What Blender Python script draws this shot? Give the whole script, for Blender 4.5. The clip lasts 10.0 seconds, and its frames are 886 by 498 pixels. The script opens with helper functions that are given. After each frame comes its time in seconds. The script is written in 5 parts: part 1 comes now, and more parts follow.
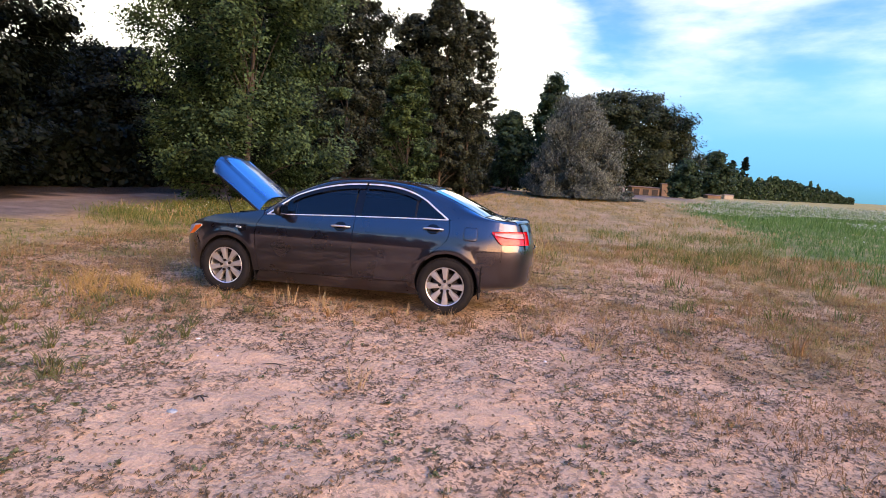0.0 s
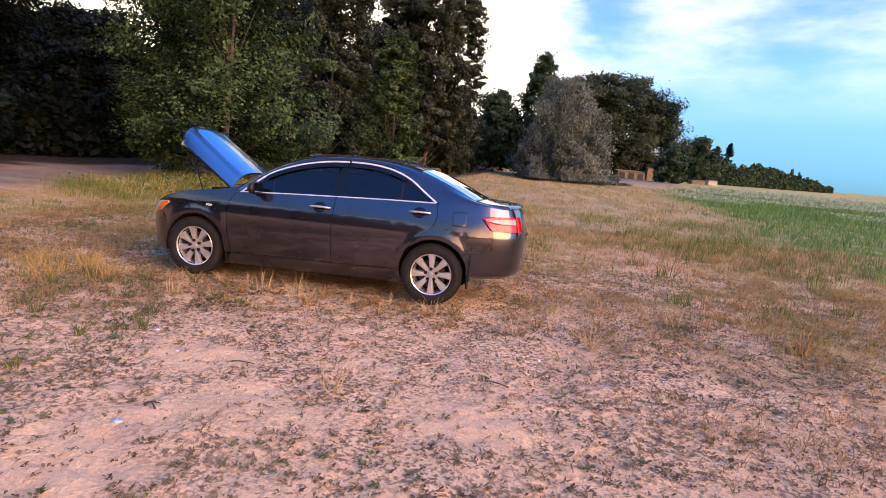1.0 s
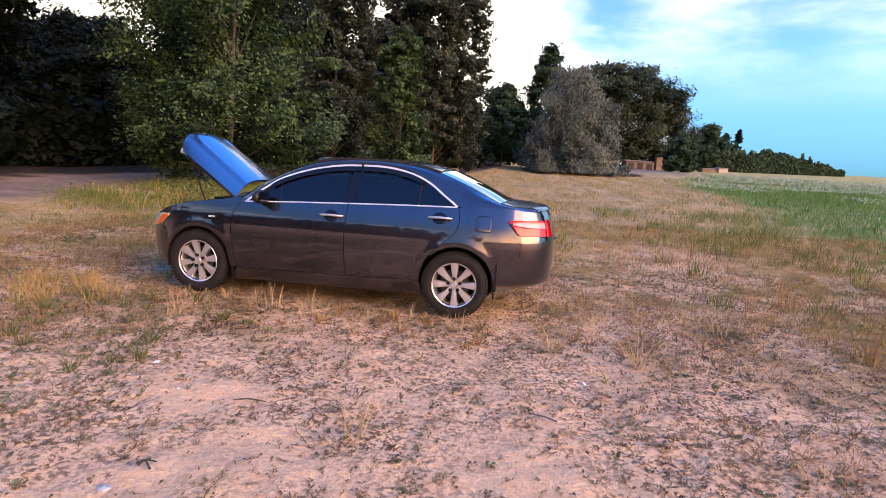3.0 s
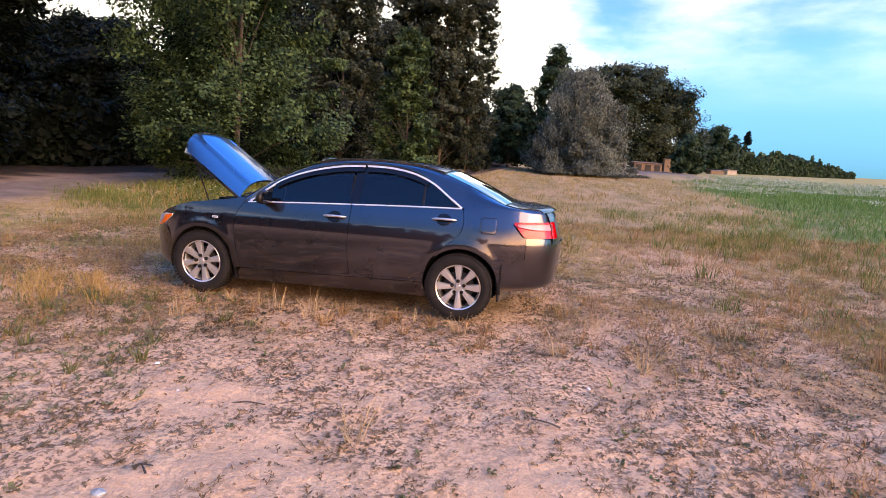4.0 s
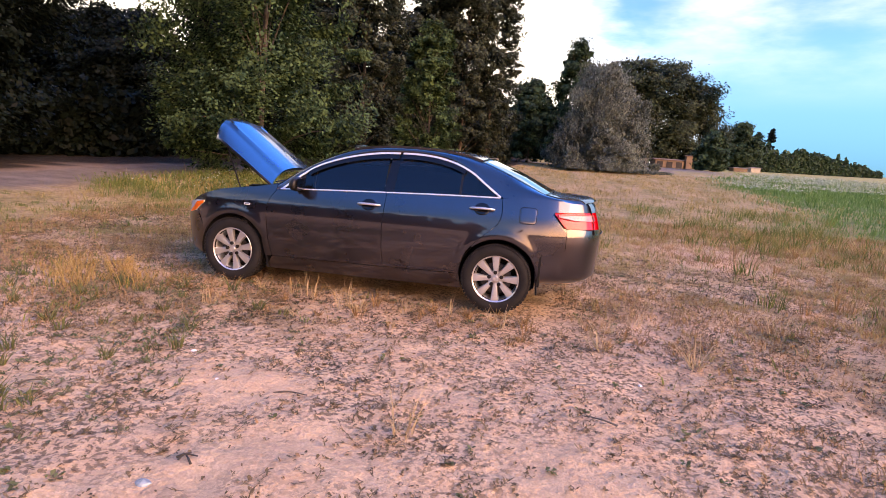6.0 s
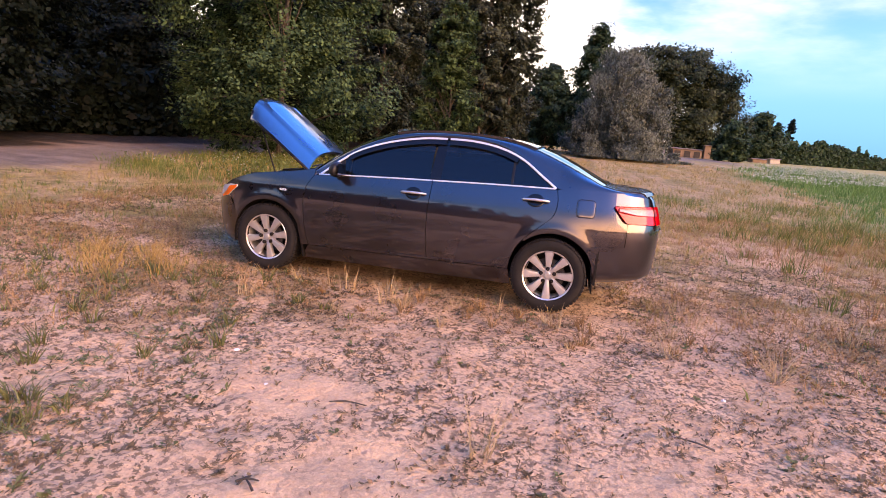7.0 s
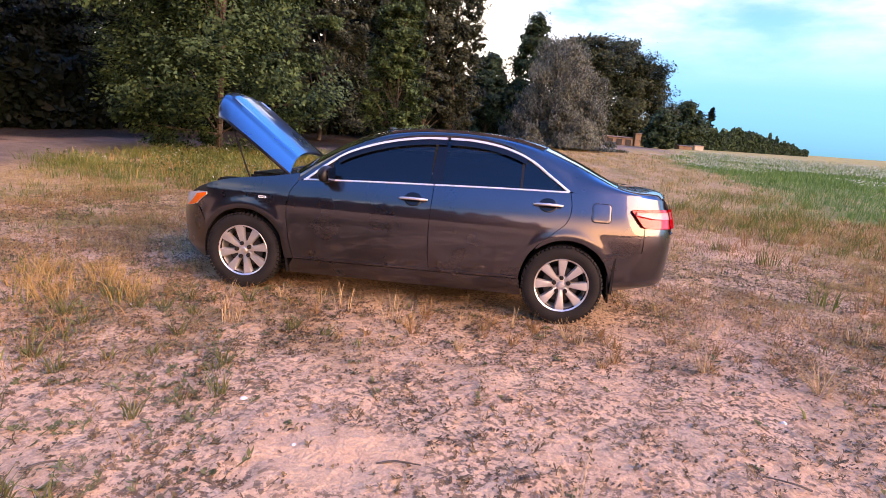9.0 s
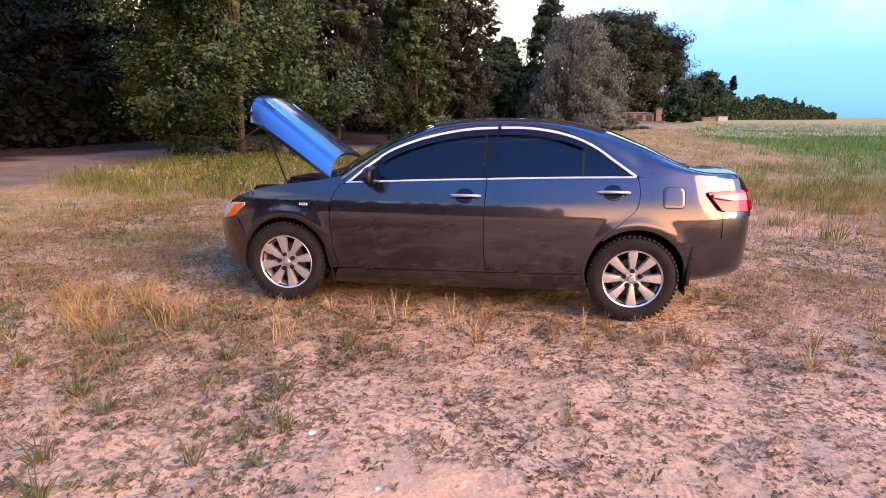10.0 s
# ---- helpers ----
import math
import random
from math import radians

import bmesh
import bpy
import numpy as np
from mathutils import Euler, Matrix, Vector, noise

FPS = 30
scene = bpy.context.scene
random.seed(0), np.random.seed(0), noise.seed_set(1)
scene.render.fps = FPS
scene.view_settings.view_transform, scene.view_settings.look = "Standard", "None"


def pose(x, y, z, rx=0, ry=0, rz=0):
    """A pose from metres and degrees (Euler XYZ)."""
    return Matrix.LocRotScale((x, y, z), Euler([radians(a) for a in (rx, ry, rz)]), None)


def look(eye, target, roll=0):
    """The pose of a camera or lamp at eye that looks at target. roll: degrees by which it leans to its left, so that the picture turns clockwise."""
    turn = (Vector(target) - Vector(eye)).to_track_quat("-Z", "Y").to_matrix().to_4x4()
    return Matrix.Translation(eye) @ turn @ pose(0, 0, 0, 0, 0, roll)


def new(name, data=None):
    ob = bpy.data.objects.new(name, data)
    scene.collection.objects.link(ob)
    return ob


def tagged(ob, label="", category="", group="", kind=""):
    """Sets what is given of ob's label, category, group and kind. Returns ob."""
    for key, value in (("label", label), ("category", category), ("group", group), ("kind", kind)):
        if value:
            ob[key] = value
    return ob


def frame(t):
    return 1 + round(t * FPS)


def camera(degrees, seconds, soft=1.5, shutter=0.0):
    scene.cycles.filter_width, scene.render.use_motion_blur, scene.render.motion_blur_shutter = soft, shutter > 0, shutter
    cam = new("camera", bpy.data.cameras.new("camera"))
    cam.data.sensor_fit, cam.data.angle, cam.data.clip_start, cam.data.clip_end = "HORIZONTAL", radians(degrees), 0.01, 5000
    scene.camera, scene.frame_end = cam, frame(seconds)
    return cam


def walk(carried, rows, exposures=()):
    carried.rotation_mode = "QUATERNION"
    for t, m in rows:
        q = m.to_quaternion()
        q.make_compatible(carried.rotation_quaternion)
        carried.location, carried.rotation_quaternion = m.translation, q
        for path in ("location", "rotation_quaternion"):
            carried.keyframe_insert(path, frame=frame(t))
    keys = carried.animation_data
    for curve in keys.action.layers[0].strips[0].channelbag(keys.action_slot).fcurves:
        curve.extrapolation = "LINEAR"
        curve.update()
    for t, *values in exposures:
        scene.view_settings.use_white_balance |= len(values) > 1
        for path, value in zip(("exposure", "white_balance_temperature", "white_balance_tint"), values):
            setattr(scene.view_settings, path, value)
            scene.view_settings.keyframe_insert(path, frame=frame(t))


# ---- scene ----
cam = camera(77.0, 10.0, soft=0.6)
PATH = [
    (0, (2.501, -7.171, 1.451), (2.147, -5.214, 1.24), 3.9),
    (0.5, (2.452, -6.994, 1.476), (2.164, -5.031, 1.225), 5.7),
    (1, (2.387, -6.742, 1.47), (2.097, -4.783, 1.189), 5.4),
    (1.5, (2.369, -6.55, 1.503), (2.056, -4.595, 1.223), 4.4),
    (2, (2.285, -6.404, 1.49), (1.947, -4.455, 1.194), 3.9),
    (2.5, (2.15, -6.316, 1.504), (1.837, -4.363, 1.207), 3.4),
    (4, (2.171, -6.209, 1.51), (1.83, -4.26, 1.215), 3.7),
    (4.5, (2.159, -6.189, 1.504), (1.805, -4.243, 1.209), 3.7),
    (5, (2.169, -6.166, 1.496), (1.787, -4.226, 1.193), 4.5),
    (5.5, (2.121, -6.089, 1.456), (1.698, -4.162, 1.131), 4.9),
    (5.7, (2.064, -6.123, 1.427), (1.669, -4.187, 1.118), 3.9),
    (6.8, (1.597, -5.902, 1.413), (1.195, -3.977, 1.052), 5.8),
    (7, (1.529, -5.844, 1.404), (1.106, -3.924, 1.035), 5.3),
    (7.5, (1.415, -5.671, 1.413), (0.981, -3.751, 1.057), 2.4),
    (8, (1.267, -5.583, 1.424), (0.901, -3.653, 1.052), 4.0),
    (8.5, (1.094, -5.582, 1.47), (0.874, -3.63, 1.09), 3.5),
    (9, (0.866, -5.489, 1.454), (0.666, -3.538, 1.066), 4.9),
    (9.5, (0.675, -5.293, 1.453), (0.397, -3.356, 1.036), 2.8),
    (10, (0.554, -5.172, 1.453), (0.277, -3.237, 1.026), 0.8),
]
walk(cam, [(t, look(eye, target, roll)) for t, eye, target, roll in PATH],
     exposures=[(0.0, 0.27, 8800, 14), (1.0, 0.34, 9700, 21), (2.5, 0.38, 9200, 18), (5.0, 0.41, 9100, 17), (5.5, 0.42, 9400, 20), (7.0, 0.47, 9800, 27), (10.0, 0.59, 9500, 24)])

# ---- sky and sun ----
SUN_AZ, SUN_EL = radians(113.0), radians(27.0)   # low sun behind the viewer, clockwise from +y
world = bpy.data.worlds.new("dusk_sky")
scene.world = world
world.use_nodes = True
wn, wl = world.node_tree.nodes, world.node_tree.links
wn.clear()
w_out = wn.new("ShaderNodeOutputWorld")
w_bg = wn.new("ShaderNodeBackground")
w_sky = wn.new("ShaderNodeTexSky")
w_sky.sky_type, w_sky.sun_disc = "NISHITA", False
w_sky.sun_elevation, w_sky.sun_rotation = SUN_EL, SUN_AZ
w_sky.dust_density, w_sky.ozone_density = 0.6, 2.0
w_co = wn.new("ShaderNodeTexCoord")
w_map = wn.new("ShaderNodeMapping")
w_map.inputs["Scale"].default_value = (1.0, 1.0, 3.2)
w_map.inputs["Location"].default_value = (0.4, 0.1, 0.0)
w_noise = wn.new("ShaderNodeTexNoise")
w_noise.inputs["Scale"].default_value, w_noise.inputs["Detail"].default_value, w_noise.inputs["Roughness"].default_value = 1.9, 7.0, 0.55
wl.new(w_co.outputs["Generated"], w_map.inputs["Vector"])
wl.new(w_map.outputs["Vector"], w_noise.inputs["Vector"])


def sky_math(operation, one, two, third=None):
    node = wn.new("ShaderNodeMath")
    node.operation = operation
    for k, v in enumerate((one, two, third)):
        if v is None:
            continue
        if isinstance(v, (int, float)):
            node.inputs[k].default_value = v
        else:
            wl.new(v, node.inputs[k])
    return node.outputs[0]


def sky_dot(x, y, z):
    node = wn.new("ShaderNodeVectorMath")
    node.operation = "DOT_PRODUCT"
    node.inputs[1].default_value = (x, y, z)
    wl.new(w_co.outputs["Generated"], node.inputs[0])
    return node.outputs["Value"]


def sky_step(value, low, high):
    node = wn.new("ShaderNodeMapRange")
    node.interpolation_type = "SMOOTHSTEP"
    node.inputs["From Min"].default_value, node.inputs["From Max"].default_value = low, high
    wl.new(value, node.inputs["Value"])
    return node.outputs["Result"]


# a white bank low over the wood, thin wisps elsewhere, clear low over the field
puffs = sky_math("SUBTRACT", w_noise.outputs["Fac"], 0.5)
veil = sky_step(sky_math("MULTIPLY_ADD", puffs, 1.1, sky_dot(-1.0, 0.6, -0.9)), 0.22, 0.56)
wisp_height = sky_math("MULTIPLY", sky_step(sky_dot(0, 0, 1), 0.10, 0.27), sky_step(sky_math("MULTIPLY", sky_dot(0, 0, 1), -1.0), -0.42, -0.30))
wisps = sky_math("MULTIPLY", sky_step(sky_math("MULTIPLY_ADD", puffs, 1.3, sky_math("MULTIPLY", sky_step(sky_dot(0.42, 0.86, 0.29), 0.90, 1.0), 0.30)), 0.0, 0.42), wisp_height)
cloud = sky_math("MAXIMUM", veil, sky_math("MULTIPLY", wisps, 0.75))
w_deep = wn.new("ShaderNodeMixRGB")
w_band = wn.new("ShaderNodeMixRGB")      # clear blue at the skyline, cyan above it
w_band.inputs[1].default_value, w_band.inputs[2].default_value = (0.16, 0.70, 1.75, 1), (0.58, 1.38, 2.10, 1)
wl.new(sky_step(sky_dot(0, 0, 1), 0.0, 0.22), w_band.inputs[0])
w_deep.inputs[2].default_value = (0.24, 1.80, 4.30, 1)   # deep blue overhead
wl.new(w_band.outputs["Color"], w_deep.inputs[1])
wl.new(sky_step(sky_dot(0, 0, 1), 0.37, 0.56), w_deep.inputs[0])
w_gain = wn.new("ShaderNodeMixRGB")
w_gain.blend_type = "MULTIPLY"
w_gain.inputs[0].default_value = 1.0
wl.new(w_sky.outputs["Color"], w_gain.inputs[1])
# deepest blue high up, away from the evening light
w_away = wn.new("ShaderNodeMixRGB")
w_away.inputs[2].default_value = (0.05, 3.50, 9.80, 1)
wl.new(sky_math("MULTIPLY", sky_step(sky_dot(0.0, 0.80, 0.60), 0.72, 0.97), sky_step(sky_dot(0, 0, 1), 0.37, 0.50)), w_away.inputs[0])
wl.new(w_deep.outputs["Color"], w_away.inputs[1])
wl.new(w_away.outputs["Color"], w_gain.inputs[2])
# the evening horizon behind the viewer glows warm
w_glow = wn.new("ShaderNodeMixRGB")
w_glow.inputs[2].default_value = (38.0, 24.0, 16.5, 1)
GLOW_AZ = radians(142.0)
near_sun = sky_step(sky_dot(math.sin(GLOW_AZ), math.cos(GLOW_AZ), 0.0), 0.72, 0.96)
low_sky = sky_step(sky_math("MULTIPLY", sky_dot(0, 0, 1), -1.0), -0.52, -0.08)
wl.new(sky_math("MULTIPLY", near_sun, low_sky), w_glow.inputs[0])
wl.new(w_gain.outputs["Color"], w_glow.inputs[1])
w_mix = wn.new("ShaderNodeMixRGB")
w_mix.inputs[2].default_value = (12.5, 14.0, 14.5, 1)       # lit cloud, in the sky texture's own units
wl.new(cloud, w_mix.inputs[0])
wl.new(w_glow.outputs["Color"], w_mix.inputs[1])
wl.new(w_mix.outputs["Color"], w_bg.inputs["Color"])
w_bg.inputs["Strength"].default_value = 0.14
wl.new(w_bg.outputs["Background"], w_out.inputs["Surface"])

sun_data = bpy.data.lights.new("sun", "SUN")
sun_data.energy, sun_data.angle, sun_data.color = 5.0, radians(58.0), (1.0, 0.66, 0.43)
sun = new("sun", sun_data)
sun_dir = Vector((math.sin(SUN_AZ) * math.cos(SUN_EL), math.cos(SUN_AZ) * math.cos(SUN_EL), math.sin(SUN_EL)))
sun.matrix_world = look((0, 0, 60), (-sun_dir.x, -sun_dir.y, 60 - sun_dir.z))

# ---- tools ----
rng = np.random.default_rng(7)


def part(name, bm, material, parent=None, label="", smooth=True):
    """Links a bmesh as one mesh object under a thing or a part."""
    me = bpy.data.meshes.new(name)
    bmesh.ops.recalc_face_normals(bm, faces=bm.faces)
    bm.to_mesh(me)
    bm.free()
    me.materials.append(material)
    if smooth:
        me.shade_smooth()
        me.set_sharp_from_angle(angle=radians(38))
    ob = new(name, me)
    if parent:
        ob.parent = parent
    if label:
        ob["label"] = label
    return ob


def np_mesh(name, verts, faces, material, parent=None, smooth=False, label=""):
    """A mesh object from arrays of points and of equal-sided faces."""
    verts, faces = np.asarray(verts, np.float32), np.asarray(faces, np.int32)
    me = bpy.data.meshes.new(name)
    me.vertices.add(len(verts))
    me.vertices.foreach_set("co", verts.ravel())
    me.loops.add(faces.size)
    me.loops.foreach_set("vertex_index", faces.ravel())
    me.polygons.add(len(faces))
    me.polygons.foreach_set("loop_start", np.arange(0, faces.size, faces.shape[1], dtype=np.int32))
    me.update(calc_edges=True)
    me.materials.append(material)
    if smooth:
        me.shade_smooth()
    ob = new(name, me)
    if parent:
        ob.parent = parent
    if label:
        ob["label"] = label
    return ob


def curve(points, n):
    """A smooth line of n points, evenly spaced, through the given ones (centripetal enough for our needs)."""
    p = np.asarray(points, float)
    if len(p) == 2:
        return p[0] + (p[1] - p[0]) * np.linspace(0, 1, n)[:, None]
    q = np.vstack([2 * p[0] - p[1], p, 2 * p[-1] - p[-2]])
    out = []
    for a, b, c, d in zip(q, q[1:], q[2:], q[3:]):
        t = np.linspace(0, 1, 16, endpoint=False)[:, None]
        out.append(0.5 * (2 * b + (c - a) * t + (2 * a - 5 * b + 4 * c - d) * t**2 + (3 * b - a - 3 * c + d) * t**3))
    out = np.vstack([*out, p[-1:]])
    return resample(out, n)


def resample(line, n):
    line = np.asarray(line, float)
    s = np.r_[0, np.cumsum(np.linalg.norm(np.diff(line, axis=0), axis=1))]
    return np.stack([np.interp(np.linspace(0, s[-1], n), s, line[:, k]) for k in range(line.shape[1])], -1)


def coons(bottom, top, left, right, nu, nv):
    """A patch between four lines; left and right run from bottom to top. Gives an array (nv, nu, dims)."""
    b, t, l, r = resample(bottom, nu), resample(top, nu), resample(left, nv), resample(right, nv)
    u, v = np.linspace(0, 1, nu)[None, :, None], np.linspace(0, 1, nv)[:, None, None]
    flat = (1 - v) * b[None] + v * t[None] + (1 - u) * l[:, None] + u * r[:, None]
    return flat - ((1 - u) * (1 - v) * b[0] + u * (1 - v) * b[-1] + (1 - u) * v * t[0] + u * v * t[-1])


def sheet(grid, depth=0.012, inward=None, close=False):
    """A bmesh from a grid of points (nv, nu, 3), with a lip of that depth turned inward all round its edge."""
    nv, nu, _ = grid.shape
    bm = bmesh.new()
    vs = [[bm.verts.new(grid[i, j]) for j in range(nu)] for i in range(nv)]
    for i in range(nv - 1):
        for j in range(nu - (0 if close else 1)):
            k = (j + 1) % nu
            bm.faces.new((vs[i][j], vs[i][k], vs[i + 1][k], vs[i + 1][j]))
    if depth:
        way = Vector(inward) if inward is not None else None
        ring = [(i, j) for j in range(nu) for i in (0,)] + [(i, nu - 1) for i in range(1, nv)] + \
               [(nv - 1, j) for j in range(nu - 2, -1, -1)] + [(i, 0) for i in range(nv - 2, 0, -1)]
        bm.normal_update()
        low = [bm.verts.new(vs[i][j].co + (way if way is not None else -vs[i][j].normal) * depth) for i, j in ring]
        for a in range(len(ring)):
            b = (a + 1) % len(ring)
            bm.faces.new((vs[ring[a][0]][ring[a][1]], low[a], low[b], vs[ring[b][0]][ring[b][1]]))
    return bm


def mirrored(grid):
    g = np.array(grid)
    g[..., 1] *= -1
    return g[:, ::-1]


def tube(line, radii, sides=8, cap=True):
    """A round bar along a line of points."""
    line = np.asarray(line, float)
    radii = np.broadcast_to(np.asarray(radii, float), (len(line),))
    bm = bmesh.new()
    rings = []
    for i, p in enumerate(line):
        d = Vector(line[min(i + 1, len(line) - 1)] - line[max(i - 1, 0)]).normalized()
        a = d.orthogonal().normalized() if abs(d.z) > 0.9 else d.cross(Vector((0, 0, 1))).normalized()
        b = d.cross(a)
        rings.append([bm.verts.new(Vector(p) + float(radii[i]) * (math.cos(k * math.tau / sides) * a + math.sin(k * math.tau / sides) * b)) for k in range(sides)])
    for r, q in zip(rings, rings[1:]):
        for k in range(sides):
            bm.faces.new((r[k], r[(k + 1) % sides], q[(k + 1) % sides], q[k]))
    if cap:
        bm.faces.new(rings[0][::-1])
        bm.faces.new(rings[-1])
    return bm


def box(size, at=(0, 0, 0), bevel=0.0, turn=None):
    bm = bmesh.new()
    bmesh.ops.create_cube(bm, size=1.0, matrix=Matrix.Translation(at) @ (turn or Matrix()) @ Matrix.Diagonal((*size, 1)))
    if bevel:
        bmesh.ops.bevel(bm, geom=bm.edges[:], offset=bevel, segments=2, affect="EDGES")
    return bm


def spin_profile(profile, n=48, axis="y"):
    """A turned shape: profile of (radius, offset along the axis)."""
    a = np.linspace(0, math.tau, n, endpoint=False)
    p = np.asarray(profile, float)
    grid = np.stack([p[:, None, 0] * np.cos(a), np.broadcast_to(p[:, None, 1], (len(p), n)), p[:, None, 0] * np.sin(a)], -1)
    return sheet(grid, depth=0, close=True)


TABLE = np.random.default_rng(3).random((256, 256))


def value_noise(x, y):
    x, y = np.asarray(x, float), np.asarray(y, float)
    xi, yi = np.floor(x).astype(int), np.floor(y).astype(int)
    fx, fy = x - xi, y - yi
    fx, fy = fx * fx * (3 - 2 * fx), fy * fy * (3 - 2 * fy)
    g = lambda a, b: TABLE[a % 256, b % 256]
    return (g(xi, yi) * (1 - fx) + g(xi + 1, yi) * fx) * (1 - fy) + (g(xi, yi + 1) * (1 - fx) + g(xi + 1, yi + 1) * fx) * fy


def fractal(x, y, octaves=4):
    return sum(value_noise(x * 2**k + 17 * k, y * 2**k + 31 * k) / 2**k for k in range(octaves)) / (2 - 2.0 ** (1 - octaves))


def ramp01(v, lo, hi):
    t = np.clip((np.asarray(v, float) - lo) / (hi - lo), 0, 1)
    return t * t * (3 - 2 * t)

# ---- materials ----
def material(name, dark, light, scale=6.0, rough=(0.5, 0.7), metal=0.0, bump=0.0, bump_scale=60.0, coat=0.0, sheen=0.0, island=0.0, detail=5.0,
             coat_ior=1.5, spec=0.5, through_light=0.0, random_object=0.0, lo=0.3, hi=0.7):
    """Two tones mixed by broad and fine noise, with varied gloss and fine relief."""
    m = bpy.data.materials.new(name)
    m.use_nodes = True
    n, l = m.node_tree.nodes, m.node_tree.links
    b = n["Principled BSDF"]
    co = n.new("ShaderNodeTexCoord")
    big, fine = n.new("ShaderNodeTexNoise"), n.new("ShaderNodeTexNoise")
    big.inputs["Scale"].default_value, big.inputs["Detail"].default_value = scale, detail
    fine.inputs["Scale"].default_value, fine.inputs["Detail"].default_value = bump_scale, 3.0
    l.new(co.outputs["Object"], big.inputs["Vector"])
    l.new(co.outputs["Object"], fine.inputs["Vector"])
    both = n.new("ShaderNodeMath")
    both.operation = "MULTIPLY_ADD"
    both.inputs[1].default_value = 0.35
    l.new(fine.outputs["Fac"], both.inputs[0])
    half = n.new("ShaderNodeMath")
    half.operation = "MULTIPLY"
    half.inputs[1].default_value = 0.65
    l.new(big.outputs["Fac"], half.inputs[0])
    l.new(half.outputs[0], both.inputs[2])
    fac = both.outputs[0]
    for amount, node in ((island, "ShaderNodeNewGeometry"), (random_object, "ShaderNodeObjectInfo")):
        if amount:
            g, mx = n.new(node), n.new("ShaderNodeMix")
            mx.inputs["Factor"].default_value = amount
            l.new(fac, mx.inputs[2])
            l.new(g.outputs["Random Per Island" if node.endswith("Geometry") else "Random"], mx.inputs[3])
            fac = mx.outputs[0]
    r = n.new("ShaderNodeValToRGB")
    r.color_ramp.elements[0].position, r.color_ramp.elements[0].color = lo, (*dark, 1)
    r.color_ramp.elements[1].position, r.color_ramp.elements[1].color = hi, (*light, 1)
    l.new(fac, r.inputs["Fac"])
    l.new(r.outputs["Color"], b.inputs["Base Color"])
    rr = n.new("ShaderNodeMapRange")
    rr.inputs["To Min"].default_value, rr.inputs["To Max"].default_value = rough
    l.new(big.outputs["Fac"], rr.inputs["Value"])
    l.new(rr.outputs["Result"], b.inputs["Roughness"])
    b.inputs["Metallic"].default_value = metal
    b.inputs["Specular IOR Level"].default_value = spec
    b.inputs["Coat Weight"].default_value, b.inputs["Coat Roughness"].default_value, b.inputs["Coat IOR"].default_value = coat, 0.035, coat_ior
    b.inputs["Sheen Weight"].default_value = sheen
    if bump:
        bn = n.new("ShaderNodeBump")
        bn.inputs["Strength"].default_value, bn.inputs["Distance"].default_value = 1.0, bump
        l.new(fine.outputs["Fac"], bn.inputs["Height"])
        l.new(bn.outputs["Normal"], b.inputs["Normal"])
    if through_light:
        t, mx = n.new("ShaderNodeBsdfTranslucent"), n.new("ShaderNodeMixShader")
        mx.inputs[0].default_value = through_light
        l.new(r.outputs["Color"], t.inputs["Color"])
        l.new(b.outputs["BSDF"], mx.inputs[1])
        l.new(t.outputs["BSDF"], mx.inputs[2])
        l.new(mx.outputs["Shader"], n["Material Output"].inputs["Surface"])
    return m


PAINT = material("graphite_metallic_paint", (0.050, 0.043, 0.052), (0.062, 0.053, 0.064), 3.0, (0.25, 0.31), 0.92, 0.00012, 900.0, coat=1.0, coat_ior=1.75)
PLASTIC = material("black_plastic", (0.006, 0.006, 0.007), (0.014, 0.013, 0.013), 8.0, (0.35, 0.5), bump=0.0002, bump_scale=400, spec=0.25)
GLOSS = material("gloss_black_trim", (0.003, 0.003, 0.004), (0.007, 0.007, 0.008), 8.0, (0.06, 0.14), spec=0.4)
RUBBER = material("dusty_tyre_rubber", (0.008, 0.0075, 0.0075), (0.024, 0.021, 0.019), 9.0, (0.75, 0.92), bump=0.0008, bump_scale=120, spec=0.25)
ALLOY = material("silver_alloy", (0.60, 0.585, 0.58), (0.78, 0.765, 0.75), 7.0, (0.25, 0.38), 0.75, bump=0.0002, bump_scale=300)
CHROME = material("bright_chrome", (0.80, 0.79, 0.78), (0.92, 0.91, 0.90), 5.0, (0.25, 0.35), 0.55)
DARK_METAL = material("dark_brake_metal", (0.02, 0.02, 0.02), (0.07, 0.06, 0.06), 20.0, (0.4, 0.6), 0.6)
UNDER = material("dirty_underbody", (0.008, 0.007, 0.007), (0.025, 0.022, 0.02), 10.0, (0.8, 0.95), spec=0.15)
RED_LENS = material("red_lamp_lens", (0.50, 0.006, 0.012), (0.62, 0.010, 0.018), 30.0, (0.12, 0.2), coat=0.25)
PALE_LENS = material("pale_lamp_lens", (0.52, 0.19, 0.21), (0.62, 0.27, 0.29), 30.0, (0.12, 0.2), coat=0.25)
AMBER_LENS = material("amber_lamp_lens", (0.88, 0.12, 0.004), (0.95, 0.17, 0.008), 30.0, (0.25, 0.35), spec=0.3, coat=0.15)
CLEAR_LENS = material("clear_headlamp_lens", (0.50, 0.52, 0.54), (0.72, 0.73, 0.74), 12.0, (0.05, 0.12), 0.2, coat=1.0)
PALE_PLATE = material("pale_enamel_plate", (0.70, 0.72, 0.70), (0.8, 0.82, 0.8), 20.0, (0.2, 0.3))
BAR_INK = material("grey_marking_ink", (0.16, 0.18, 0.2), (0.22, 0.24, 0.26), 20.0, (0.3, 0.4))


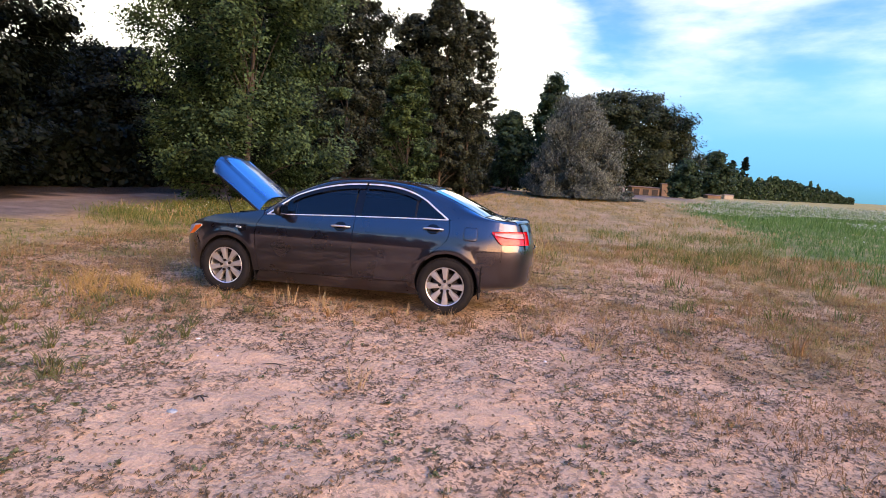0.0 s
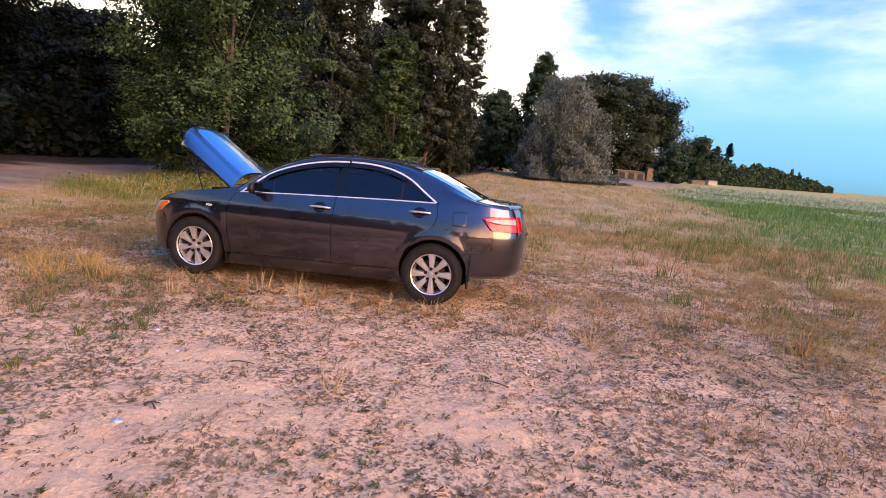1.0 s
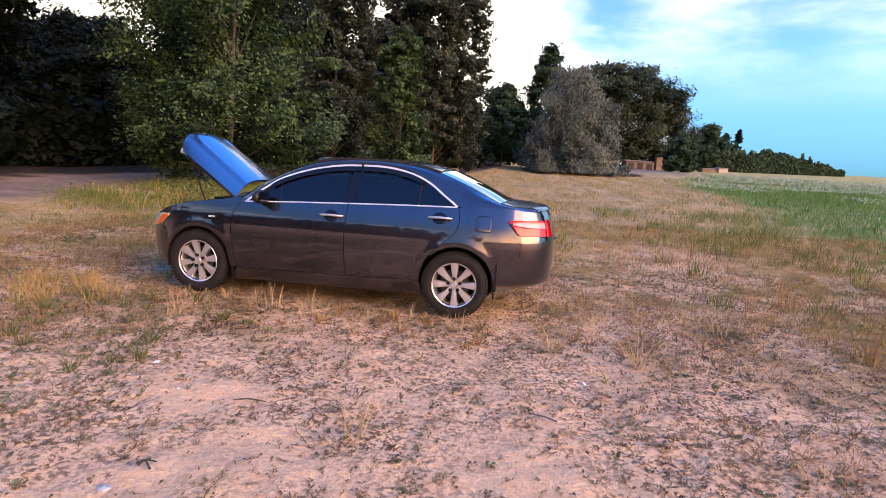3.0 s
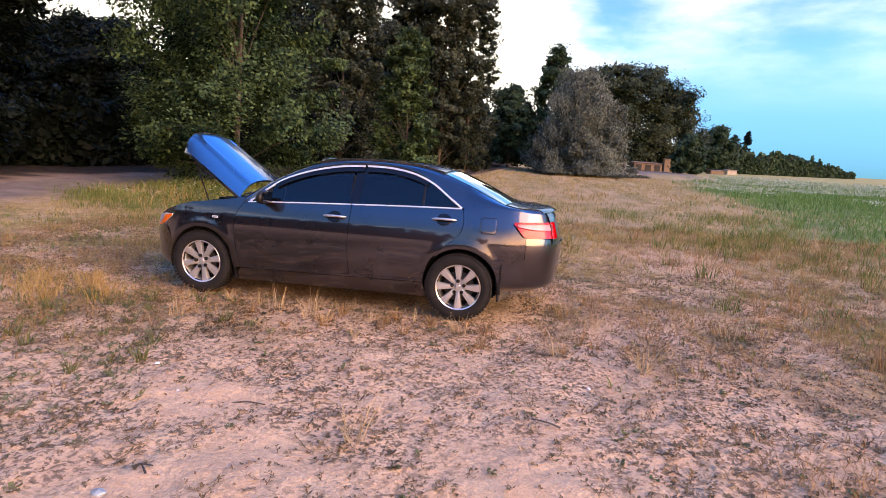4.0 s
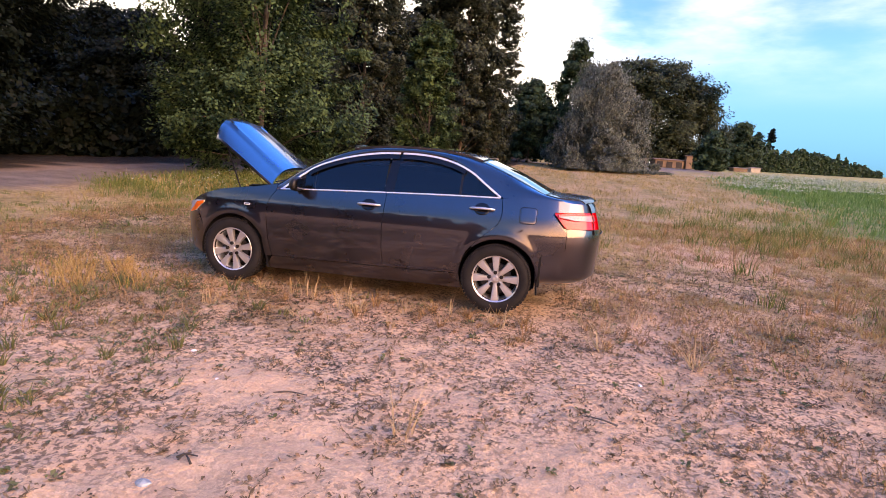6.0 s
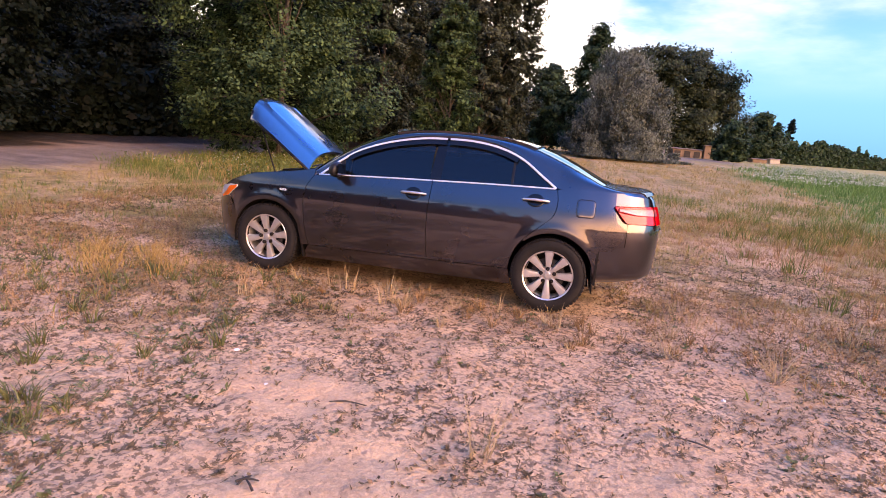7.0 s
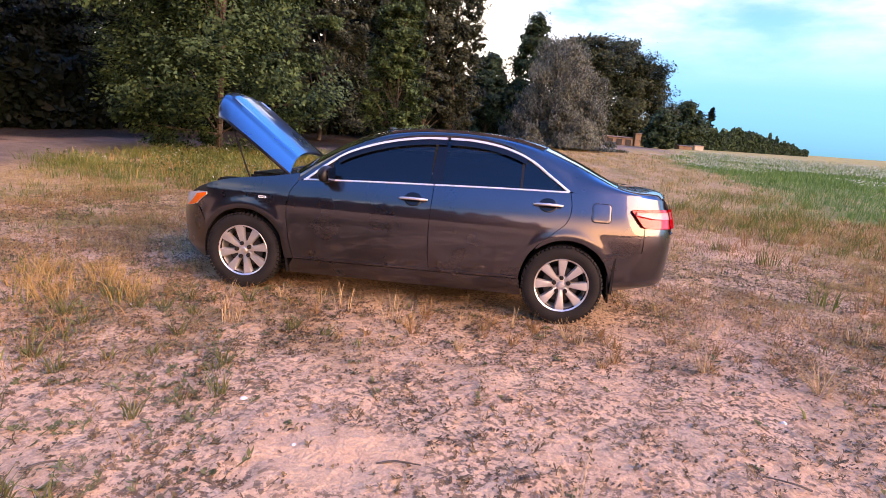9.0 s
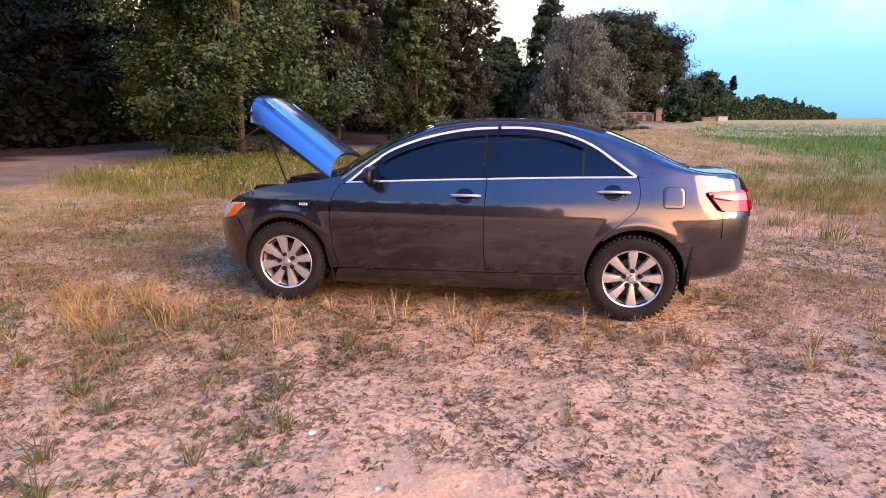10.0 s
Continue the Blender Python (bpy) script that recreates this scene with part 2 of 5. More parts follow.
def tinted_glass():
    m = bpy.data.materials.new("tinted_car_glass")
    m.use_nodes = True
    b = m.node_tree.nodes["Principled BSDF"]
    b.inputs["Base Color"].default_value = (0.022, 0.024, 0.028, 1)
    b.inputs["Roughness"].default_value = 0.015
    b.inputs["Transmission Weight"].default_value = 0.9
    b.inputs["IOR"].default_value = 1.52
    return m


GLASS = tinted_glass()
BARK = material("grey_brown_bark", (0.045, 0.036, 0.028), (0.15, 0.128, 0.105), 7.0, (0.85, 0.95), bump=0.02, bump_scale=14, spec=0.2)


def leaf(name, dark, light, see=0.25, spec=0.15, scale=1.1, lo=0.32, hi=0.68):
    return material(name, dark, light, scale, (0.55, 0.7), island=0.24, through_light=see, spec=spec, bump_scale=4.0, lo=lo, hi=hi)


# narrow lo-hi ramps put lit sprays and shaded gaps into the leaf colour
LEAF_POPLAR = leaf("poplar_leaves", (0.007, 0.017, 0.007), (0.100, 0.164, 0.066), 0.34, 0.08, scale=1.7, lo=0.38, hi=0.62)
# near-black green: the wood's deep shade is put into this leaf colour
LEAF_SHADED = leaf("shade_darkened_leaves", (0.002, 0.005, 0.003), (0.008, 0.016, 0.010))
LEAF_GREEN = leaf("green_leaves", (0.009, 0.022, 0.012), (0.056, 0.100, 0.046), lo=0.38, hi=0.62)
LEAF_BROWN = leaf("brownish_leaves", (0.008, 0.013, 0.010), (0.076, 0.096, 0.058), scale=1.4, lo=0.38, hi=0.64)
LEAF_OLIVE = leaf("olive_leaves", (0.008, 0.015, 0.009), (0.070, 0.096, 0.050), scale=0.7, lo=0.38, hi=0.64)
LEAF_WILLOW = leaf("silvery_willow_leaves", (0.030, 0.040, 0.034), (0.180, 0.212, 0.170), scale=0.9, lo=0.36, hi=0.64)
GRASS_DRY = leaf("dry_yellow_grass", (0.20, 0.145, 0.048), (0.46, 0.355, 0.145), 0.3)
GRASS_GREEN = leaf("green_weeds", (0.060, 0.085, 0.020), (0.215, 0.245, 0.070), 0.3)
GRASS_FIELD = leaf("field_crop_green", (0.052, 0.125, 0.030), (0.155, 0.290, 0.085), 0.3)
GRASS_BROWN = leaf("withered_brown_stalks", (0.18, 0.100, 0.044), (0.46, 0.285, 0.135), 0.25)
LITTER = leaf("dead_leaf_litter", (0.075, 0.044, 0.024), (0.28, 0.165, 0.088), 0.1)
SPROUT = leaf("small_green_sprouts", (0.066, 0.072, 0.026), (0.185, 0.188, 0.078), 0.2)
SPROUT_DULL = leaf("dull_olive_sprouts", (0.055, 0.039, 0.020), (0.230, 0.156, 0.078), 0.1)
GRASS_PALE = leaf("pale_straw", (0.36, 0.25, 0.13), (0.62, 0.47, 0.28), 0.3)
GRASS_GOLD = leaf("golden_dry_grass", (0.30, 0.19, 0.062), (0.56, 0.39, 0.16), 0.3)
FLOWER = leaf("white_flower_heads", (0.30, 0.35, 0.26), (0.58, 0.61, 0.50), 0.2)


def ground_material():
    """Pinkish sand, leaf mould, dry turf and green field, mixed by place with ragged borders."""
    m = bpy.data.materials.new("sandy_ground")
    m.use_nodes = True
    n, l = m.node_tree.nodes, m.node_tree.links
    b = n["Principled BSDF"]
    co = n.new("ShaderNodeTexCoord")

    def noise_at(scale, detail=5.0, rough=0.6):
        t = n.new("ShaderNodeTexNoise")
        t.inputs["Scale"].default_value, t.inputs["Detail"].default_value, t.inputs["Roughness"].default_value = scale, detail, rough
        l.new(co.outputs["Object"], t.inputs["Vector"])
        return t.outputs["Fac"]

    def ramp(fac, stops):
        r = n.new("ShaderNodeValToRGB")
        while len(r.color_ramp.elements) < len(stops):
            r.color_ramp.elements.new(0.5)
        for e, (p, c) in zip(r.color_ramp.elements, stops):
            e.position, e.color = p, (*c, 1)
        l.new(fac, r.inputs["Fac"])
        return r.outputs["Color"]

    def mix(fac, a, c):
        x = n.new("ShaderNodeMixRGB")
        l.new(fac, x.inputs[0])
        l.new(a, x.inputs[1])
        l.new(c, x.inputs[2])
        return x.outputs[0]

    def zone(name):
        a = n.new("ShaderNodeAttribute")
        a.attribute_name = name
        return a.outputs["Fac"]

    sand = ramp(noise_at(3.0, 6.0), [(0.3, (0.60, 0.374, 0.228)), (0.7, (0.77, 0.52, 0.32))])
    grain = ramp(noise_at(70.0, 3.0), [(0.35, (0.43, 0.262, 0.156)), (0.62, (0.75, 0.515, 0.32))])
    x = n.new("ShaderNodeMixRGB")
    x.inputs[0].default_value = 0.35
    l.new(sand, x.inputs[1])
    l.new(grain, x.inputs[2])
    sand = x.outputs[0]
    # crumbs and thin plant debris on the sand
    specks = ramp(noise_at(30.0, 6.0, 0.66), [(0.512, (0, 0, 0)), (0.538, (1, 1, 1))])
    crumbs = ramp(noise_at(60.0, 3.0), [(0.3, (0.10, 0.068, 0.042)), (0.7, (0.27, 0.182, 0.112))])
    many = ramp(noise_at(1.6, 5.0, 0.65), [(0.32, (0.12, 0.12, 0.12)), (0.56, (0.95, 0.95, 0.95))])
    gate = n.new("ShaderNodeMixRGB")
    gate.blend_type = "MULTIPLY"
    gate.inputs[0].default_value = 1.0
    l.new(specks, gate.inputs[1])
    l.new(many, gate.inputs[2])
    # little lies on the blown bare patches
    clear = n.new("ShaderNodeMixRGB")
    clear.inputs[2].default_value = (0, 0, 0, 1)
    l.new(zone("bare"), clear.inputs[0])
    l.new(gate.outputs[0], clear.inputs[1])
    sand = mix(clear.outputs[0], sand, crumbs)
    mould = ramp(noise_at(28.0, 4.0), [(0.3, (0.24, 0.144, 0.079)), (0.5, (0.44, 0.275, 0.158)), (0.72, (0.61, 0.40, 0.242))])
    turf = ramp(noise_at(9.0, 6.0), [(0.3, (0.13, 0.088, 0.034)), (0.5, (0.31, 0.22, 0.092)), (0.72, (0.50, 0.365, 0.17))])
    green_turf = ramp(noise_at(12.0, 5.0), [(0.3, (0.085, 0.085, 0.026)), (0.7, (0.26, 0.235, 0.085))])
    turf = mix(ramp(noise_at(0.8, 6.0, 0.7), [(0.44, (0, 0, 0)), (0.60, (0.8, 0.8, 0.8))]), turf, green_turf)
    field = ramp(noise_at(1.2, 6.0), [(0.3, (0.070, 0.115, 0.035)), (0.5, (0.14, 0.175, 0.060)), (0.68, (0.30, 0.25, 0.11))])
    straw = ramp(noise_at(0.25, 6.0), [(0.3, (0.22, 0.20, 0.07)), (0.7, (0.36, 0.31, 0.12))])
    road = ramp(noise_at(2.0, 6.0), [(0.3, (0.135, 0.105, 0.082)), (0.7, (0.24, 0.19, 0.15))])
    c = mix(zone("litter"), sand, mould)
    c = mix(zone("turf"), c, turf)
    c = mix(zone("straw"), c, straw)
    c = mix(zone("field"), c, field)
    # wood floor: dark leaf soil, with the canopy's shade put into its colour
    shaded_humus = ramp(noise_at(3.0, 6.0), [(0.3, (0.014, 0.011, 0.007)), (0.7, (0.050, 0.038, 0.025))])
    c = mix(zone("wood"), c, shaded_humus)
    c = mix(zone("road"), c, road)
    l.new(c, b.inputs["Base Color"])
    b.inputs["Roughness"].default_value = 0.95
    b.inputs["Specular IOR Level"].default_value = 0.15
    bn = n.new("ShaderNodeBump")
    bn.inputs["Distance"].default_value, bn.inputs["Strength"].default_value = 0.055, 1.0
    l.new(noise_at(17.0, 6.0, 0.68), bn.inputs["Height"])
    l.new(bn.outputs["Normal"], b.inputs["Normal"])
    return m


SOIL = ground_material()
# tan wall darkened: the shade under the trees is put into its colour
PLASTER = material("weathered_shaded_shed_wall", (0.15, 0.096, 0.058), (0.25, 0.165, 0.10), 1.5, (0.8, 0.9), bump=0.01)
PLASTER_PALE = material("pale_wall", (0.36, 0.31, 0.24), (0.48, 0.42, 0.34), 1.5, (0.8, 0.9), bump=0.01)
ROOFING = material("grey_roofing", (0.14, 0.11, 0.09), (0.25, 0.20, 0.17), 3.0, (0.7, 0.85), bump=0.02)
DARK_OPENING = material("bay_shade_and_charred_wood", (0.02, 0.016, 0.013), (0.05, 0.04, 0.03), 3.0, (0.8, 0.9))
TEAL = material("teal_sheet_metal", (0.05, 0.22, 0.22), (0.10, 0.34, 0.33), 3.0, (0.4, 0.6))
SCRAP_BLUE = material("bluish_plastic_film", (0.15, 0.18, 0.19), (0.28, 0.33, 0.34), 30.0, (0.25, 0.4))
SCRAP_WHITE = material("dirty_white_paper", (0.55, 0.52, 0.5), (0.78, 0.76, 0.74), 30.0, (0.7, 0.85))

# ---- ground ----
def lie(x, y):
    """Height of the land: level where the car stands, rising gently all round."""
    x, y = np.asarray(x, float), np.asarray(y, float)
    dx, dy = x - 2.0, y + 6.0
    d, az = np.hypot(dx, dy), np.degrees(np.arctan2(dx, dy))
    slope = np.interp(az, [-180, -70, -45, -12, 0, 16, 26, 60, 180], [0.01, 0.04, 0.045, 0.042, 0.034, 0.036, 0.034, 0.03, 0.01])
    reach = np.clip(d - 7, 0, 75)
    z = slope * reach**2 / (reach + 3.0) + 0.021 * np.maximum(0, d - 82)
    near = 1 - ramp01(d, 25, 60)
    z = z + near * 0.05 * (fractal(x * 0.35 + 5, y * 0.35 + 9, 2) - 0.5)
    return z


def bumps(x, y):
    """Trodden sand: soft dimples and small lumps, calmer round the wheels."""
    b = 0.040 * (fractal(x * 2.2, y * 2.2, 3) - 0.5) + 0.044 * (fractal(x * 9.0 + 40, y * 9.0 + 3, 2) - 0.5)
    for wx, wy in ((-1.39, -0.76), (1.41, -0.78), (-1.39, 0.76), (1.41, 0.78)):
        b = b * ramp01(np.hypot(x - wx, y - wy), 0.15, 0.5)
    return b


def ground_z(x, y):
    return lie(x, y) + bumps(x, y)


ROAD = np.array([(-16, -14), (-13, -6), (-11.2, 0), (-10.3, 4), (-10.7, 8.5), (-10.3, 11.8), (-7.5, 14.8), (-3, 17.4)], float)


def road_distance(x, y):
    best = np.full(np.shape(x), 1e9)
    for a, b in zip(ROAD, ROAD[1:]):
        d = b - a
        t = np.clip(((x - a[0]) * d[0] + (y - a[1]) * d[1]) / (d @ d), 0, 1)
        best = np.minimum(best, np.hypot(x - a[0] - t * d[0], y - a[1] - t * d[1]))
    return best


def zones(x, y):
    """How far each kind of ground covers a place, 0 to 1."""
    ragged = fractal(x * 0.5 + 3, y * 0.5 + 8, 4) - 0.5
    fine = fractal(x * 2.5 + 13, y * 2.5 + 1, 3) - 0.5
    field_edge = np.interp(y, [6, 14, 40, 62, 100], [9.6, 9.8, 12.5, 21, 36])
    field = ramp01(x - field_edge + 6.0 * ragged + 3.5 * fine, -1.2, 2.6) * ramp01(y, 2, 5)
    straw = ramp01(np.hypot(x - 2, y + 6) + 12 * ragged, 60, 80)
    road = 1 - ramp01(road_distance(x, y) + 1.0 * fine + 0.7 * ragged, 1.0, 1.9)
    road = np.maximum(road, 1 - ramp01(np.hypot((x - 14.5) / 6.5, (y - 68) / 12.0) + fine + ragged, 0.7, 1.2))
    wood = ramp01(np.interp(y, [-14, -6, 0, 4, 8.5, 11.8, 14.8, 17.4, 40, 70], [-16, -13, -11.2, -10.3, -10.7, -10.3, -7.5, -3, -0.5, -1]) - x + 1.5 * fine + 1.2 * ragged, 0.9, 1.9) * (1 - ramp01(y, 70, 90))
    bare = np.exp(-(((x - 0.6) / 3.4) ** 2 + ((y + 4.3) / 2.3) ** 2)) + 0.45 * np.exp(-(((x - 0.2) / 1.0) ** 2 + ((y + 4.3) / 0.7) ** 2)) + 0.4 * np.exp(-(((x - 2.0) / 0.8) ** 2 + ((y + 3.4) / 0.6) ** 2)) + 0.35 * np.exp(-(((x + 3.5) / 2.0) ** 2 + ((y + 3.5) / 1.5) ** 2))
    blown = sum(np.exp(-(((x - bx) / wx) ** 2 + ((y - by) / wy) ** 2)) for bx, by, wx, wy in ((0.1, -3.2, 0.75, 0.42), (1.2, -3.9, 0.9, 0.4), (2.2, -3.5, 0.5, 0.5), (0.3, -4.6, 0.9, 0.5), (-2.3, -0.9, 0.5, 0.3), (4.6, 3.6, 1.2, 0.8)))
    blown = 0.9 * ramp01(blown + 1.3 * fine + 0.4 * ragged, 0.42, 0.90)
    turf = ramp01(y + 2.0 + 4.5 * ragged + 2.6 * fine + 0.18 * np.abs(x - 1), 0.0, 5.0)
    turf = turf * ramp01(x - np.interp(y, ROAD[:, 1], ROAD[:, 0]), -0.3, 0.9)
    turf = turf * (1 - 0.8 * np.exp(-(((x - 4.6) / 1.5) ** 2 + ((y - 4.0) / 2.2) ** 2)))
    litter = (1 - blown) * ramp01(0.62 - bare + 1.5 * fine + 0.8 * ragged, 0.1, 0.9)
    return dict(bare=blown, litter=0.85 * litter, wood=wood, turf=(1 - wood) * 0.95 * turf * (0.6 + 0.4 * ramp01(fine, -0.12, 0.1)), straw=straw, field=field * (1 - straw), road=road)


def stretch(lo, hi, step, far):
    out = [hi]
    grow = step
    while out[-1] < far:
        grow *= 1.16
        out.append(out[-1] + grow)
    back = [lo]
    grow = step
    while back[-1] > -far:
        grow *= 1.16
        back.append(back[-1] - grow)
    return np.r_[back[:0:-1], np.arange(lo, hi, step), out]


gx, gy = stretch(-6.0, 7.5, 0.055, 2500.0), stretch(-7.5, 5.0, 0.055, 2500.0)
GX, GY = np.meshgrid(gx, gy)
gv = np.stack([GX, GY, ground_z(GX, GY)], -1).reshape(-1, 3)
ids = np.arange(gv.shape[0]).reshape(GX.shape)
gf = np.stack([ids[:-1, :-1], ids[:-1, 1:], ids[1:, 1:], ids[1:, :-1]], -1).reshape(-1, 4)
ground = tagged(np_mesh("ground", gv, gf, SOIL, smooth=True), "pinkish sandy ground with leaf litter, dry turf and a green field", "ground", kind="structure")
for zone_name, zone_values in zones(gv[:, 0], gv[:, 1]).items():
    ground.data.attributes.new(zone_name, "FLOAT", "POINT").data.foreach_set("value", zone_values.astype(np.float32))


# ---- plants on the ground, as joined stuff ----
def blades(x, y, height, width, lean, per, spread, seed, rise=None):
    """Bent two-piece blades: per blades round each root. Gives points and four-sided faces (the tip is narrow)."""
    r = np.random.default_rng(seed)
    x, y, height = np.repeat(x, per), np.repeat(y, per), np.repeat(height, per)
    k = len(x)
    a = r.uniform(0, math.tau, k)
    off = spread * np.sqrt(r.random(k))
    px, py = x + off * np.cos(a), y + off * np.sin(a)
    pz = ground_z(px, py) - 0.01
    h = height * r.uniform(0.45, 1.1, k)
    b = a + r.normal(0, 0.8, k)
    out = lean * h * r.uniform(0.2, 1.3, k)
    w = width * r.uniform(0.6, 1.3, k)
    wa = r.uniform(0, math.tau, k)
    wx, wy = w * np.cos(wa), w * np.sin(wa)
    ox, oy = out * np.cos(b), out * np.sin(b)
    pts = np.stack([
        np.stack([px - wx, py - wy, pz], -1), np.stack([px + wx, py + wy, pz], -1),
        np.stack([px + 0.35 * ox + 0.8 * wx, py + 0.35 * oy + 0.8 * wy, pz + 0.6 * h], -1),
        np.stack([px + 0.35 * ox - 0.8 * wx, py + 0.35 * oy - 0.8 * wy, pz + 0.6 * h], -1),
        np.stack([px + ox + 0.2 * wx, py + oy + 0.2 * wy, pz + h], -1),
        np.stack([px + ox - 0.2 * wx, py + oy - 0.2 * wy, pz + h], -1)], 1)
    i = np.arange(k)[:, None] * 6
    return pts.reshape(-1, 3), np.concatenate([i + [0, 1, 2, 3], i + [3, 2, 4, 5]], 1).reshape(-1, 4)


def flat_leaves(px, py, pz, size, tilt, seed):
    """Small folded leaves: a kite of two triangles drawn as a quad, turned at random."""
    r = np.random.default_rng(seed)
    k = len(px)
    a = r.uniform(0, math.tau, k)
    s = size * r.uniform(0.5, 1.4, k)
    u = np.stack([np.cos(a), np.sin(a), r.normal(0, tilt, k)], -1) * s[:, None]
    v = np.stack([-np.sin(a), np.cos(a), r.normal(0, tilt, k)], -1) * (s * r.uniform(0.3, 0.7, k))[:, None]
    c = np.stack([px, py, pz], -1)
    pts = np.stack([c - u, c - v + [0, 0, 0.002], c + u, c + v], 1)
    return pts.reshape(-1, 3), np.arange(4 * k).reshape(-1, 4)


def scatter(k, x0, x1, y0, y1, keep, seed):
    r = np.random.default_rng(seed)
    x, y = r.uniform(x0, x1, k), r.uniform(y0, y1, k)
    ok = r.random(k) < keep(x, y)
    return x[ok], y[ok]


def outside_car(x, y):
    return 1.0 - ((np.abs(x) < 2.0) & (np.abs(y) < 0.72))


def litter_share(x, y):
    z = zones(x, y)
    return ramp01(y, -9.4, -7.4) * np.clip(0.10 + z["litter"], 0, 1) * (1 - 0.8 * z["bare"]) * (1 - z["road"]) * (0.25 + 0.75 * ramp01(fractal(x * 3.1 + 7, y * 3.1 + 2, 3), 0.36, 0.62))


def turf_share(x, y):
    z = zones(x, y)
    return z["turf"] * (1 - z["field"]) * (1 - z["road"]) * ramp01(fractal(x * 1.1 + 70, y * 1.1 + 20, 3), 0.30, 0.62) * outside_car(x, y)


lx, ly = scatter(190000, -5.5, 8.0, -9.5, 4.0, litter_share, 11)
v, f = flat_leaves(lx, ly, ground_z(lx, ly) + 0.006, 0.011, 0.5, 12)
tagged(np_mesh("leaf_litter", v, f, LITTER), "brown dead leaves and crumbs strewn over sand", "leaf litter", kind="stuff")


def rosettes(x, y, size, per, seed):
    """Tiny ground plants: a few short leaves that spread from one root and stand up a little."""
    r = np.random.default_rng(seed)
    x, y = np.repeat(x, per), np.repeat(y, per)
    k = len(x)
    a = r.uniform(0, math.tau, k)
    s = size * r.uniform(0.5, 1.5, k)
    up = r.uniform(0.15, 0.9, k)
    c = np.stack([x + r.normal(0, 0.75 * size, k), y + r.normal(0, 0.75 * size, k), ground_z(x, y) + 0.002], -1)
    along = np.stack([np.cos(a), np.sin(a), up], -1) * s[:, None]
    side = np.stack([-np.sin(a), np.cos(a), 0 * a], -1) * (0.42 * s)[:, None]
    mid = c + 0.55 * along + [0, 0, 0.003]
    pts = np.stack([c, mid - side, c + along * [1, 1, 0.8], mid + side], 1)
    return pts.reshape(-1, 3), np.arange(4 * k).reshape(-1, 4)


def sprout_share(x, y):
    z = zones(x, y)
    patch = ramp01(fractal(x * 1.7 + 21, y * 1.7 + 47, 4), 0.34, 0.60)
    return ramp01(y, -6.8, -5.6) * np.clip(0.42 + 0.6 * z["litter"], 0, 1) * (0.25 + 0.75 * patch) * (1 - z["road"]) * outside_car(x, y) * (1 - 0.45 * z["turf"]) * (1 - 0.85 * z["bare"])


sx, sy = scatter(60000, -6.0, 8.0, -6.8, 3.5, sprout_share, 31)
v, f = rosettes(sx, sy, 0.017, 4, 32)
tagged(np_mesh("ground_sprouts", v, f, SPROUT_DULL), "small dull olive-brown plants dotted over sand", "ground plants", kind="stuff")
sx, sy = scatter(3400, -6.0, 8.0, -6.8, 3.5, sprout_share, 33)
v, f = rosettes(sx, sy, 0.021, 11, 34)
tagged(np_mesh("green_sprouts", v, f, SPROUT), "small green weeds scattered over sand", "ground plants", kind="stuff")


def sprigs(x, y, size, seed):
    """Twiggy ground plants: a bent stem lying almost flat, with short side leaves along it."""
    r = np.random.default_rng(seed)
    k = len(x)
    a = r.uniform(0, math.tau, k)
    s = size * r.uniform(0.5, 1.5, k)
    root = np.stack([x, y, ground_z(x, y) + 0.002], -1)
    way = np.stack([np.cos(a), np.sin(a), r.uniform(0.02, 0.55, k)], -1) * s[:, None]
    turn = np.stack([-np.sin(a), np.cos(a), 0 * a], -1) * s[:, None]
    bow = r.normal(0, 0.35, k)[:, None]
    quads = []
    stem = [root + way * q + turn * bow * q * q for q in (0.0, 0.5, 1.0)]
    thick = turn * 0.05
    quads.append(np.stack([stem[0] - thick, stem[0] + thick, stem[1] + thick, stem[1] - thick], 1))
    quads.append(np.stack([stem[1] - thick, stem[1] + thick, stem[2] + 0.4 * thick, stem[2] - 0.4 * thick], 1))
    for n_leaf in range(6):
        q = r.uniform(0.15, 1.0, k)[:, None]
        foot = root + way * q + turn * bow * q * q
        b = a + r.choice([-1, 1], k) * r.uniform(0.4, 1.4, k)
        long = np.stack([np.cos(b), np.sin(b), r.uniform(0.0, 0.8, k)], -1) * (s * r.uniform(0.25, 0.6, k))[:, None]
        wide = np.stack([-np.sin(b), np.cos(b), 0 * b], -1) * (s * r.uniform(0.06, 0.13, k))[:, None]
        quads.append(np.stack([foot, foot + 0.5 * long - wide, foot + long, foot + 0.5 * long + wide], 1))
    pts = np.concatenate(quads).reshape(-1, 3)
    return pts, np.arange(len(pts)).reshape(-1, 4)


def sprig_share(x, y):
    z = zones(x, y)
    mat = np.clip(ramp01(fractal(x * 2.6 + 51, y * 2.6 + 17, 4), 0.36, 0.60) + 0.5 * ramp01(-x, 0.5, 2.5), 0, 1)
    return ramp01(y, -9.4, -7.4) * (0.10 + 0.90 * mat) * (1 - 0.88 * z["bare"]) * (1 - z["road"]) * (1 - 0.6 * z["turf"]) * outside_car(x, y)


sx, sy = scatter(52000, -6.0, 8.0, -9.5, 3.0, sprig_share, 35)
v, f = sprigs(sx, sy, 0.040, 36)
tagged(np_mesh("creeping_sprigs", v, f, SPROUT_DULL), "dark olive-brown creeping sprigs matted over sand", "ground plants", kind="stuff")


